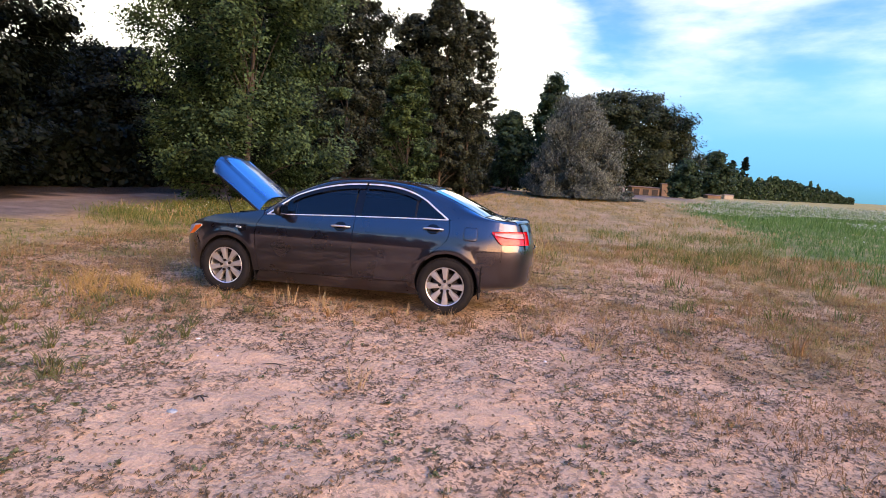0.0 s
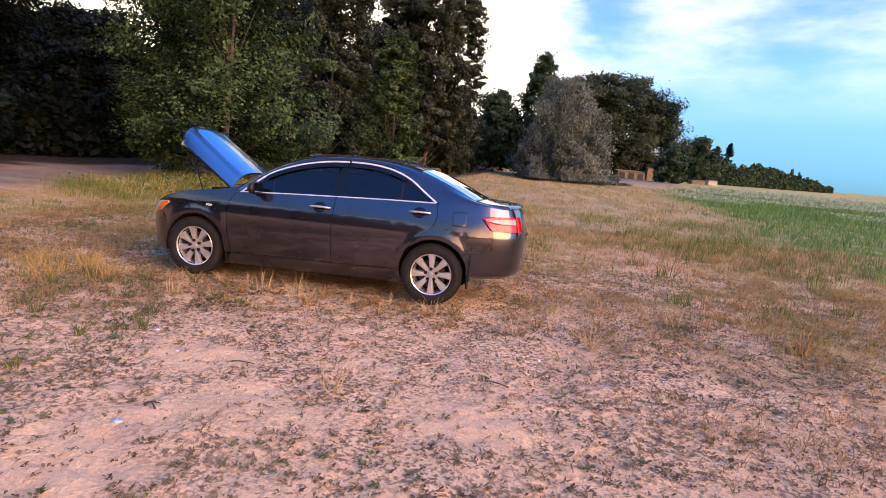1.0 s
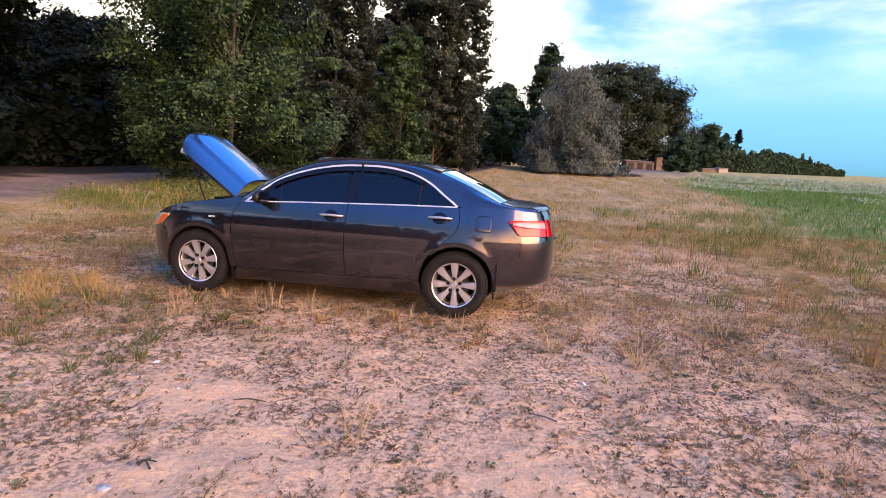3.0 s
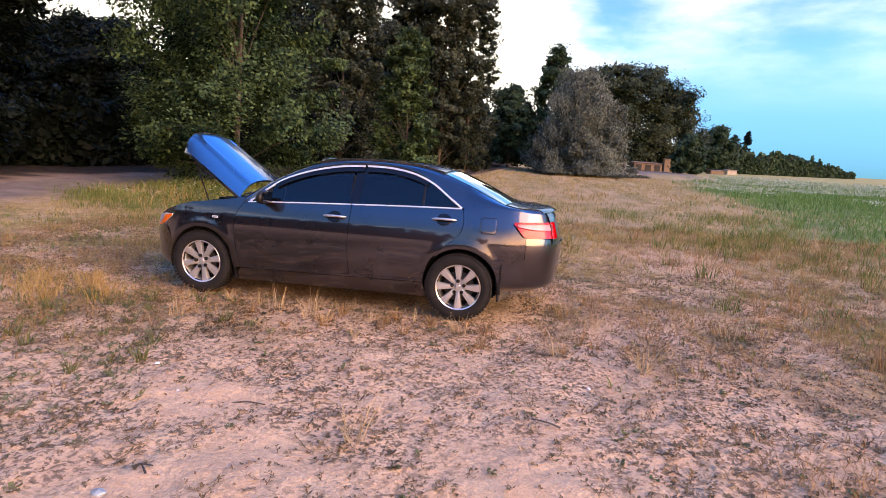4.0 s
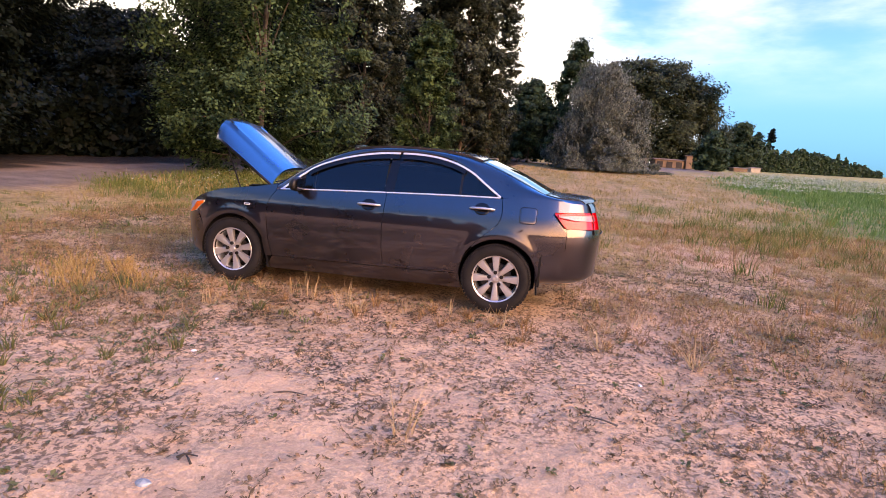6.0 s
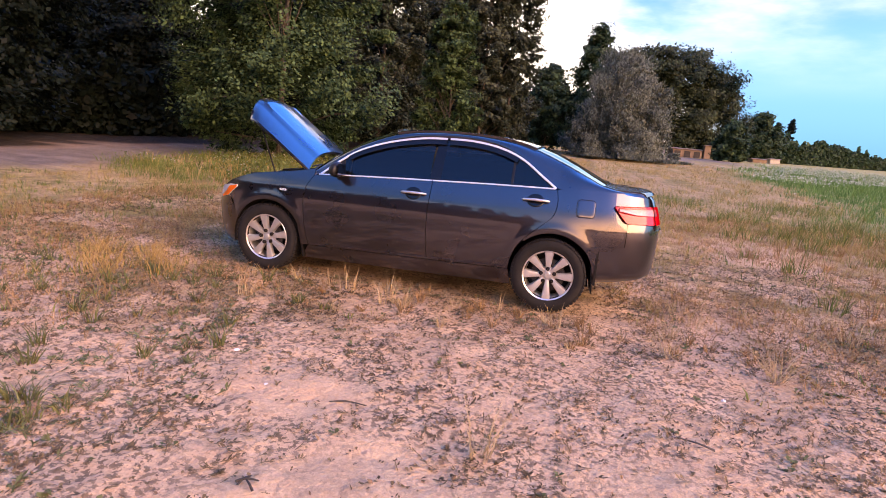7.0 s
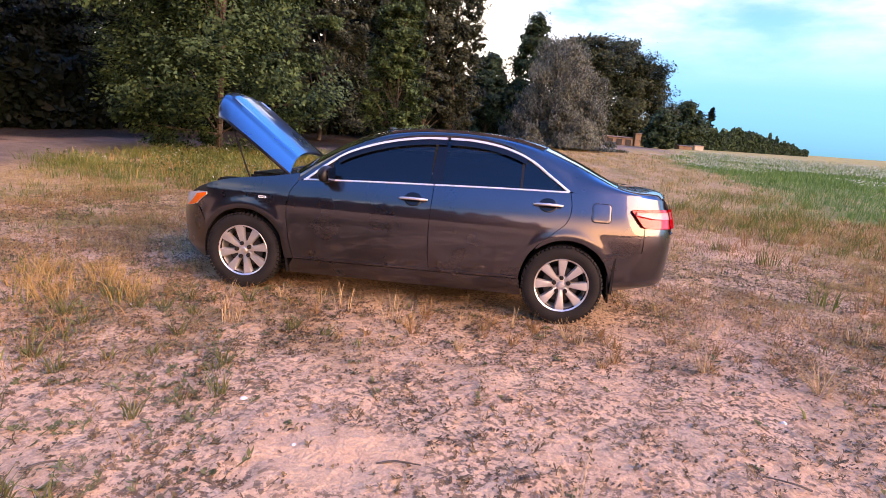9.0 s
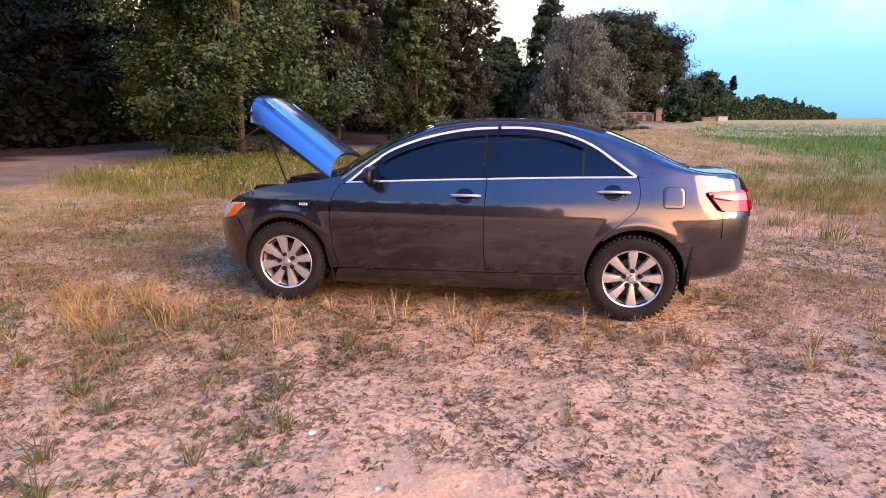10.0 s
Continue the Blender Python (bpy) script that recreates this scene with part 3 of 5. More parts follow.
def left_share(x, y):
    return ramp01(-x, 0.0, 1.5) * ramp01(fractal(x * 1.9 + 81, y * 1.9 + 7, 4), 0.36, 0.58) * (1 - 0.6 * zones(x, y)["bare"]) * (1 - 0.75 * ramp01(y, -3.4, -2.0))


sx, sy = scatter(16000, -5.5, 0.2, -5.5, -0.6, left_share, 37)
v, f = sprigs(sx, sy, 0.055, 38)
tagged(np_mesh("green_sprigs", v, f, SPROUT), "grey-green creeping weeds matted over sand", "ground plants", kind="stuff")


def brown_share(x, y):
    z = zones(x, y)
    right = ramp01(x + 0.35 * y, 1.5, 4.0)
    left = 0.8 * ramp01(-x, 0.4, 2.2) * ramp01(y, -4.8, -3.4)
    return np.clip(right + left + 0.5 * z["turf"], 0, 1) * (1 - z["field"]) * (1 - z["road"]) * ramp01(fractal(x * 1.3 + 5, y * 1.3 + 66, 3), 0.28, 0.58) * outside_car(x, y) * np.maximum(ramp01(y + 0.5 * x, -4.5, -1.0), left)


# withered stalks beside and behind the car
tx, ty = scatter(34000, -6.0, 11.0, -5.0, 9.0, brown_share, 41)
v, f = blades(tx, ty, np.full(len(tx), 0.085), 0.0028, 1.0, 5, 0.06, 42)
tagged(np_mesh("withered_stalks", v, f, GRASS_BROWN), "withered brown plant stalks over sandy soil", "dry plants", kind="stuff")
# low dry turf, from the car outward
tx, ty = scatter(44000, -8.0, 10.5, -4.5, 9.0, turf_share, 21)
v, f = blades(tx, ty, np.full(len(tx), 0.10), 0.0028, 0.9, 4, 0.05, 22)
tagged(np_mesh("short_dry_grass", v, f, GRASS_DRY), "short dry yellow grass over sandy soil", "dry grass", kind="stuff")
tx, ty = scatter(26000, -24.0, 24.0, 5.0, 46.0, turf_share, 23)
v, f = blades(tx, ty, np.full(len(tx), 0.17), 0.009, 0.8, 4, 0.18, 24)
tagged(np_mesh("meadow_dry_grass", v, f, GRASS_DRY), "dry yellow meadow grass", "dry grass", kind="stuff")


def green_share(x, y):
    z = zones(x, y)
    left = ramp01(-x + 0.2 * y, 1.0, 4.0) * ramp01(y, 1.0, 4.0) * ramp01(x - np.interp(y, ROAD[:, 1], ROAD[:, 0]), 0.6, 1.6)
    return np.clip(left * 0.9 + (0.42 + 0.5 * ramp01(x, 3, 6)) * z["turf"] + 0.5 * ramp01(-x, 1.2, 3.0) * ramp01(y, -5.0, -3.0) * (1 - ramp01(y, 1.5, 4.0)), 0, 1) * (1 - z["field"]) * (1 - 0.9 * z["wood"]) * (1 - z["road"]) * ramp01(fractal(x * 0.9 + 15, y * 0.9 + 6, 3), 0.36, 0.60) * outside_car(x, y)


tx, ty = scatter(20000, -14.0, 14.0, -5.0, 13.0, green_share, 43)
v, f = blades(tx, ty, 0.09 + 0.20 * ramp01(ty, 2, 7), 0.004, 0.6, 6, 0.07, 44)
tagged(np_mesh("green_weeds", v, f, GRASS_GREEN), "low yellow-green weeds among dry grass", "weeds", kind="stuff")


def tall_share(x, y):
    z = zones(x, y)
    return ramp01(-x + 0.1 * y, 0.0, 3.0) * ramp01(y, 3.5, 6.5) * (1 - 0.9 * z["wood"]) * (1 - z["road"]) * ramp01(x - np.interp(y, ROAD[:, 1], ROAD[:, 0]), 1.3, 2.3) * ramp01(fractal(x * 0.6 + 35, y * 0.6 + 2, 3), 0.30, 0.55)


tx, ty = scatter(6000, -13.0, 3.0, 3.0, 13.5, tall_share, 45)
v, f = blades(tx, ty, 0.12 + 0.36 * fractal(tx * 0.8 + 9, ty * 0.8 + 4, 3), 0.006, 0.5, 6, 0.14, 46)
tagged(np_mesh("tall_weeds", v, f, GRASS_GREEN), "tall yellow-green weeds along the track", "weeds", kind="stuff")
tx, ty = scatter(1000, -13.0, 3.0, 3.0, 13.5, tall_share, 49)
v, f = blades(tx, ty, 0.12 + 0.40 * fractal(tx * 1.1 + 19, ty * 1.1 + 14, 3), 0.005, 0.55, 6, 0.14, 50)
tagged(np_mesh("tall_dry_weeds", v, f, GRASS_GOLD), "tall dry golden weeds among green ones along the track", "weeds", kind="stuff")
wx, wy = scatter(30000, -13.0, 3.0, 3.0, 13.5, tall_share, 57)
v, f = flat_leaves(wx, wy, ground_z(wx, wy) + 0.32 * np.random.default_rng(10).random(len(wx)) ** 1.4, 0.034, 0.7, 58)
tagged(np_mesh("weed_leaves", v, f, GRASS_GREEN), "broad yellow-green leaves of tall weeds along the track", "weeds", kind="stuff")
wx, wy = scatter(3200, -13.0, 3.0, 3.0, 13.5, tall_share, 47)
v, f = flat_leaves(wx, wy, ground_z(wx, wy) + 0.16 + 0.20 * np.random.default_rng(8).random(len(wx)), 0.020, 0.5, 48)
tagged(np_mesh("weed_flowers", v, f, FLOWER), "small pale flower heads on tall weeds", "flowers", kind="stuff")


def field_share(x, y):
    return zones(x, y)["field"] * (1 - 0.8 * ramp01(y, 60, 85))


tx, ty = scatter(9000, 6.0, 24.0, 3.0, 34.0, field_share, 55)
v, f = blades(tx, ty, 0.10 + 0.24 * fractal(tx * 0.5, ty * 0.5 + 31, 3), 0.008, 0.6, 5, 0.16, 56)
tagged(np_mesh("field_edge_plants", v, f, GRASS_FIELD), "low green plants at the edge of a field", "crop", kind="stuff")
tx, ty = scatter(12000, 12.0, 60.0, 20.0, 85.0, field_share, 51)
v, f = blades(tx, ty, np.full(len(tx), 0.30), 0.022, 0.5, 3, 0.3, 52)
tagged(np_mesh("field_plants", v, f, GRASS_FIELD), "green field plants in an uneven stand", "crop", kind="stuff")


def flower_share(x, y):
    return field_share(x, y) * ramp01(fractal(x * 0.22 + 3, y * 0.22 + 12, 3) + 0.016 * (np.hypot(x - 2, y + 6) - 34), 0.42, 0.62)


wx, wy = scatter(70000, 9.0, 50.0, 8.0, 70.0, flower_share, 53)
v, f = flat_leaves(wx, wy, ground_z(wx, wy) + 0.24 + 0.1 * np.random.default_rng(9).random(len(wx)), 0.036, 0.6, 54)
tagged(np_mesh("field_flowers", v, f, FLOWER), "whitish flowering plants spread over a green field", "flowers", kind="stuff")


# single tufts that stand out
def tuft(name, x, y, high, per, spread, lean, width, mat, seed, label, group):
    v, f = blades(np.array([x]), np.array([y]), np.array([high]), width, lean, per, spread, seed)
    z0 = float(ground_z(x, y))
    ob = np_mesh(name, v - [x, y, z0], f, mat)
    ob.location = (x, y, z0)
    return tagged(ob, label, "grass tuft", group)


for k, (x, y, high, per, spread, lean) in enumerate([
        (1.27, -3.48, 0.27, 30, 0.05, 0.8), (3.06, -1.80, 0.30, 34, 0.04, 1.5), (2.38, -1.62, 0.30, 24, 0.04, 1.4), (1.55, -1.35, 0.20, 12, 0.04, 0.7),
        (0.07, -1.33, 0.27, 24, 0.07, 0.45), (-0.36, -1.13, 0.27, 14, 0.08, 0.25), (-0.62, -1.05, 0.22, 12, 0.07, 0.3), (0.62, -1.12, 0.16, 10, 0.05, 0.4),
        (1.02, -1.10, 0.20, 8, 0.04, 0.3), (2.75, -0.60, 0.22, 20, 0.08, 0.7), (4.1, -0.4, 0.22, 20, 0.08, 0.8), (-1.05, -1.75, 0.18, 14, 0.06, 0.5)]):
    tuft("dry_grass_tuft", x, y, high, per, spread, lean, 0.003, GRASS_PALE, 200 + k, "straw-coloured dry grass tuft standing in sand", "dry tufts near the car")
weed_r = np.random.default_rng(78)
for k in range(62):
    x, y = weed_r.uniform(-3.6, -0.3), weed_r.uniform(-4.3, -1.2)
    tuft("green_weed_tuft", x, y, weed_r.uniform(0.05, 0.15), 26, 0.04, 0.9, 0.0042, SPROUT, 500 + k, "grey-green weed tuft growing from sandy ground", "green weed tufts")
for k in range(40):
    x, y = weed_r.uniform(-1.6, 3.0), weed_r.uniform(-1.75, -0.98)
    tuft("low_dry_weed", x, y, weed_r.uniform(0.06, 0.16), 24, 0.030, 0.9, 0.003, GRASS_BROWN if k % 3 else GRASS_PALE, 620 + k, "low withered weed beside the car on sandy ground", "dry weeds beside the car")
for k in range(26):
    x, y = weed_r.uniform(4.2, 9.5), weed_r.uniform(-1.0, 7.0)
    tuft("brown_weed", x, y, weed_r.uniform(0.16, 0.32), 18, 0.06, 0.35, 0.004, GRASS_BROWN, 540 + k, "withered brown weed standing in dry grass", "brown weeds in the meadow")
for k in range(30):
    x, y = weed_r.uniform(4.0, 10.0), weed_r.uniform(0.5, 9.0)
    tuft("green_meadow_tuft", x, y, weed_r.uniform(0.16, 0.34), 34, 0.16, 0.5, 0.005, GRASS_GREEN, 570 + k, "yellow-green tuft standing in dry meadow grass", "green tufts in the meadow")
tuft_r = np.random.default_rng(77)
for k in range(26):
    x, y = -2.60 + tuft_r.normal(0, 0.38), -1.45 + tuft_r.normal(0, 0.45)
    if x < -2.0:
        tuft("yellow_grass_clump", x, y, tuft_r.uniform(0.13, 0.27), 34, 0.12, 0.85, 0.0026, GRASS_GOLD, 300 + k, "clump of golden dry grass on sandy ground", "golden grass clumps")


# ---- small rubbish on the sand ----
def crumple(name, x, y, size, flat, mat, seed, label, category):
    """A small crushed lump, resting on the sand."""
    r = np.random.default_rng(seed)
    bm = bmesh.new()
    bmesh.ops.create_icosphere(bm, subdivisions=2, radius=size)
    for vert in bm.verts:
        vert.co = Vector((vert.co.x * r.uniform(0.7, 1.3), vert.co.y * r.uniform(0.7, 1.3), max(-0.2 * size, vert.co.z * flat * r.uniform(0.6, 1.4))))
    ob = part(name, bm, mat, None, smooth=False)
    ob.location = (x, y, float(ground_z(x, y)) + 0.15 * size * flat)
    return tagged(ob, label, category)


crumple("plastic_scrap", 0.37, -4.25, 0.030, 0.45, SCRAP_BLUE, 1, "crumpled bluish white plastic scrap on sand", "litter")
crumple("paper_scrap", -0.40, -2.86, 0.018, 0.5, SCRAP_WHITE, 2, "small crumpled white paper scrap on sand", "litter")
crumple("paper_scrap", 0.02, -3.22, 0.012, 0.5, SCRAP_WHITE, 3, "tiny white paper scrap on sand", "litter")
crumple("paper_scrap", -1.92, -1.62, 0.016, 0.5, SCRAP_WHITE, 4, "small white paper scrap among dry grass", "litter")
crumple("pebble", 2.60, -2.30, 0.014, 0.7, SCRAP_WHITE, 5, "pale pebble lying on sand", "stone")
for k, (x, y, a, long) in enumerate(((0.43, -4.05, 20, 0.045), (0.41, -4.04, 75, 0.035), (0.45, -4.07, 140, 0.04), (0.52, -3.25, 10, 0.10), (-0.9, -3.6, 40, 0.08), (2.3, -3.0, 160, 0.09))):
    z = float(ground_z(x, y)) + 0.006
    c, s = math.cos(radians(a)) * long, math.sin(radians(a)) * long
    twig = part("twig", tube(curve([(-c, -s, 0.0), (-0.2 * c, 0.1 * c - 0.2 * s, 0.012), (c, s, 0.004)], 8), np.linspace(0.006, 0.003, 8), 6), DARK_OPENING if k < 3 else BARK)
    twig.location = (x, y, z)
    tagged(twig, "charred black twig lying on sand" if k < 3 else "dry brown twig lying on sand", "twig")

# ---- trees ----
def crown_radius(shape, q):
    """Share of the widest radius at the height q (0 bottom, 1 top of the crown)."""
    if shape == "spire":
        return np.interp(q, [0, 0.12, 0.4, 0.7, 0.9, 1], [0.75, 1.0, 0.92, 0.70, 0.40, 0.08])
    if shape == "column":
        return np.interp(q, [0, 0.12, 0.4, 0.75, 0.93, 1], [0.7, 0.95, 1.0, 0.9, 0.6, 0.2])
    if shape == "willow":
        return np.interp(q, [0, 0.15, 0.4, 0.7, 0.9, 1], [0.92, 1.0, 0.98, 0.80, 0.5, 0.12])
    if shape == "broad":
        return np.interp(q, [0, 0.12, 0.4, 0.7, 0.9, 1], [0.72, 0.9, 1.0, 0.98, 0.80, 0.42])
    return np.interp(q, [0, 0.1, 0.35, 0.65, 0.88, 1], [0.70, 0.9, 1.0, 0.85, 0.52, 0.10])


def tree(name, x, y, height, radius, leaves, size, foliage, shape, low, seed, label, category="tree", trunk_radius=0.16, clumps=0, lump=0.076, droop=0.0, lean=0.0):
    """Tapered trunk, limbs that carry clumps, and a crown of many single leaves with gaps between the clumps."""
    r = np.random.default_rng(seed)
    clumps = clumps or int(150 + 20 * height)
    root = tagged(new(name), label, category)
    z0 = float(lie(x, y)) - 0.05
    root.location = (x, y, z0)
    sway = r.normal(0, 0.02, 2) * height
    hs = np.linspace(0, 1, 9)
    spine = np.stack([sway[0] * hs**2 + 0.05 * np.sin(5 * hs), sway[1] * hs**2, hs * height * 0.94], -1)
    bm = tube(spine, trunk_radius * (1 - 0.93 * hs) + 0.01, 9)
    c_q = r.random(clumps) ** 0.9
    c_a = r.uniform(0, math.tau, clumps)
    c_r = radius * crown_radius(shape, c_q) * (0.30 + 0.72 * np.sqrt(r.random(clumps))) * r.uniform(0.85, 1.12, clumps)
    # the outline swells and shrinks in lobes
    lobes = 0.9 if droop else 0.60
    c_r = c_r * (1.0 - lobes / 2 + lobes * fractal(c_a * 1.3 + seed * 7.1, c_q * 4.0 + seed * 3.3, 2))
    c_z = (low + (1 - low) * c_q) * height
    centres = np.stack([c_r * np.cos(c_a) + lean * radius * (c_q - 0.3), c_r * np.sin(c_a), c_z - droop * c_r * 0.3], -1)
    limbs = bmesh.new()
    for c in centres[:: max(1, clumps // 30)]:
        s = np.clip(c[2] / height - 0.16 - 0.1 * r.random(), 0.05, 0.9)
        foot = np.array([np.interp(s, hs, spine[:, i] if i < 2 else hs * height * 0.94) for i in range(3)])
        mid = 0.5 * (foot + c) + [0, 0, 0.06 * height * r.random()]
        limb = tube(curve([foot, mid, c], 6), np.linspace(trunk_radius * 0.34 * (1 - 0.6 * s), 0.012, 6), 5, cap=False)
        me = bpy.data.meshes.new("limb")
        limb.to_mesh(me)
        limb.free()
        limbs.from_mesh(me)
        bpy.data.meshes.remove(me)
    part("trunk", bm, BARK, root)
    tagged(part("branchwork", limbs, BARK, root), kind="stuff")
    share = r.dirichlet(np.full(clumps, 3.0))
    which = r.choice(clumps, leaves, p=share)
    puff = lump * radius * (0.5 + 0.9 * r.random(clumps))
    off = np.clip(r.normal(0, 1, (leaves, 3)), -1.45, 1.45) * puff[which][:, None] * [1.0, 1.0, 0.7]
    # each clump is a shoot that reaches outward and up
    shoot = np.stack([np.cos(c_a), np.sin(c_a), r.uniform(-0.3, 1.1, clumps)], -1) + r.normal(0, 0.35, (clumps, 3))
    off = off + shoot[which] * (puff[which] * r.uniform(-1.5, 1.3, leaves))[:, None]
    p = centres[which] + off
    if droop:
        p[:, 2] -= droop * np.abs(r.normal(0, 0.6, leaves)) * puff[which]
    p[:, 2] = np.maximum(p[:, 2], 0.15 + 0.2 * r.random(leaves))
    s = size * r.uniform(0.55, 1.35, leaves)
    # leaves face outward and up from their shoot, with some scatter
    face = shoot[which] * 0.8 + [0, 0, 0.7] + r.normal(0, 0.55, (leaves, 3))
    a = np.cross(face, r.normal(0, 1, (leaves, 3)))
    a[:, 2] -= droop * np.linalg.norm(a, axis=1)
    a /= np.linalg.norm(a, axis=1)[:, None]
    b = np.cross(a, face)
    b /= np.linalg.norm(b, axis=1)[:, None]
    wide = 0.48 if droop else 0.62
    n = np.cross(a, b)
    u, w = a * s[:, None], b * (s * wide)[:, None]
    bend = n * (0.18 * s)[:, None]
    pts = np.stack([p - u, p - w + bend, p + u, p + w + bend], 1).reshape(-1, 3)
    np_mesh("crown", pts, np.arange(4 * leaves).reshape(-1, 4), foliage, root)
    return root


ROWS_OF_TREES = [
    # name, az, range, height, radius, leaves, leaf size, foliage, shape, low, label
    ("broadleaf_tree", -52.7, 22, 17.0, 3.0, 150000, 0.08, LEAF_SHADED, "oval", 0.02, "tall dark green broadleaf tree beside a dirt track"),
    ("broadleaf_tree", -40.8, 34, 6.4, 2.9, 52000, 0.10, LEAF_SHADED, "broad", 0.06, "mid-height green tree in the shade of taller ones"),
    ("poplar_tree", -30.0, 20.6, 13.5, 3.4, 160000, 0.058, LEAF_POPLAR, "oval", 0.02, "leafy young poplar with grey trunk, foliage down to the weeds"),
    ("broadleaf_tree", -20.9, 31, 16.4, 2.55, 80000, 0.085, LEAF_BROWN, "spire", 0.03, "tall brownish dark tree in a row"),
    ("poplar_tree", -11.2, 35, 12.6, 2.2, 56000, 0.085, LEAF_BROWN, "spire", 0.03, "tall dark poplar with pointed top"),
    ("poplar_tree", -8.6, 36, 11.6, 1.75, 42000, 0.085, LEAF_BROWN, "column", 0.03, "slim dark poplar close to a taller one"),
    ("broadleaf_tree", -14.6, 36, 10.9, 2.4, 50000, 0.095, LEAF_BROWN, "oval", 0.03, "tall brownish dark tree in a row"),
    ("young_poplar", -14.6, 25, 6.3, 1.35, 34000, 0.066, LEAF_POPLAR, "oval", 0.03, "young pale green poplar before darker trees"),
    ("broadleaf_tree", -4.2, 60, 8.0, 3.0, 24000, 0.15, LEAF_GREEN, "oval", 0.03, "distant tree with mid-green crown"),
    ("broadleaf_tree", -0.3, 60, 12.2, 2.3, 18000, 0.15, LEAF_GREEN, "oval", 0.1, "distant tall green tree with open crown"),
    ("willow_tree", 2.9, 53, 9.2, 4.4, 130000, 0.095, LEAF_WILLOW, "willow", 0.02, "silvery grey willow with drooping foliage"),
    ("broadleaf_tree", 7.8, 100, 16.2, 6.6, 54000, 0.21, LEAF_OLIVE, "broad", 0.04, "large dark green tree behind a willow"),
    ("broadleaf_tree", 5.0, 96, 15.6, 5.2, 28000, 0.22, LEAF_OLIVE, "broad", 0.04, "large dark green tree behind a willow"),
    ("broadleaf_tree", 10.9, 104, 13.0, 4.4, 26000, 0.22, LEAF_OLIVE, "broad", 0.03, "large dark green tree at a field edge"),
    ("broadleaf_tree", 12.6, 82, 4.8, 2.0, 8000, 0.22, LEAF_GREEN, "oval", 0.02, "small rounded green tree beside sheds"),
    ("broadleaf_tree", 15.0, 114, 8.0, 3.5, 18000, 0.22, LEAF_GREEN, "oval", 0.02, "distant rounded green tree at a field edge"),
    ("lombardy_poplar", 16.4, 170, 10.0, 0.9, 5000, 0.26, LEAF_SHADED, "column", 0.02, "distant slender dark poplar"),
    ("lombardy_poplar", 17.4, 170, 11.0, 1.0, 6000, 0.26, LEAF_SHADED, "column", 0.02, "distant slender dark poplar"),
    ("broadleaf_tree", -32.5, 38, 13.0, 3.2, 34000, 0.16, LEAF_SHADED, "oval", 0.03, "tree in the depth of the wood, coloured as in shade"),
    ("broadleaf_tree", -29.0, 42, 15.0, 4.2, 36000, 0.18, LEAF_SHADED, "oval", 0.03, "tree in the depth of the wood, coloured as in shade"),
    ("broadleaf_tree", -24.0, 42, 14.0, 3.3, 30000, 0.18, LEAF_SHADED, "oval", 0.03, "tree in the depth of the wood, coloured as in shade"),
    ("broadleaf_tree", -14.5, 46, 10.4, 4.0, 32000, 0.20, LEAF_SHADED, "oval", 0.03, "tree in the depth of the wood, coloured as in shade"),
    ("broadleaf_tree", -44.6, 37, 6.0, 3.2, 36000, 0.13, LEAF_SHADED, "broad", 0.03, "low tree between taller ones, coloured as in shade"),
    ("broadleaf_tree", -56.0, 32, 12.0, 3.6, 24000, 0.16, LEAF_SHADED, "oval", 0.03, "tree in the depth of the wood, coloured as in shade"),
]
for tree_seed, (t_name, t_az, t_range, t_high, t_wide, t_leaves, t_size, t_leaf, t_shape, t_low, t_label) in enumerate(ROWS_OF_TREES):
    a = radians(t_az)
    tree(t_name, 2.5 + t_range * math.sin(a), -7.2 + t_range * math.cos(a), t_high, t_wide, t_leaves, t_size, t_leaf, t_shape, t_low,
         100 + tree_seed, t_label, "poplar" if "poplar" in t_name else "willow" if "willow" in t_name else "tree",
         trunk_radius=0.0052 * t_high + 0.015, clumps=280 if t_shape == "willow" else 190 if t_range > 50 else 1000 if t_az < -50 else 520 if t_leaf is LEAF_SHADED else 0, lump=0.088 if t_shape == "willow" else 0.115 if t_range > 50 else 0.076, droop=1.2 if t_shape == "willow" else 0.0, lean=-0.16 if t_shape == "willow" else 0.0)


def far_wood(name, spots, high, leaves, size, foliage, seed, label):
    """A band of far trees nobody could count: clumps of leaves along a line of azimuths and ranges."""
    r = np.random.default_rng(seed)
    k = r.random(leaves)
    az = np.radians(np.interp(k, np.linspace(0, 1, len(spots)), [s[0] for s in spots]))
    rg = np.interp(k, np.linspace(0, 1, len(spots)), [s[1] for s in spots]) * r.uniform(0.97, 1.05, leaves)
    x, y = 2.5 + rg * np.sin(az), -7.2 + rg * np.cos(az)
    top = np.interp(k, np.linspace(0, 1, len(high)), high) * (0.42 + 0.9 * fractal(k * 80, k * 0 + seed, 4))
    p = np.stack([x, y, lie(x, y) + top * r.random(leaves) ** 0.8], -1)
    s = (size * r.uniform(0.5, 1.4, leaves))[:, None]
    a = r.normal(0, 1, (leaves, 3))
    a /= np.linalg.norm(a, axis=1)[:, None]
    b = np.cross(a, r.normal(0, 1, (leaves, 3)))
    b /= np.linalg.norm(b, axis=1)[:, None]
    pts = np.stack([p - a * s, p - b * s * 0.6, p + a * s, p + b * s * 0.6], 1).reshape(-1, 3)
    return tagged(np_mesh(name, pts, np.arange(4 * leaves).reshape(-1, 4), foliage), label, "trees", kind="stuff")


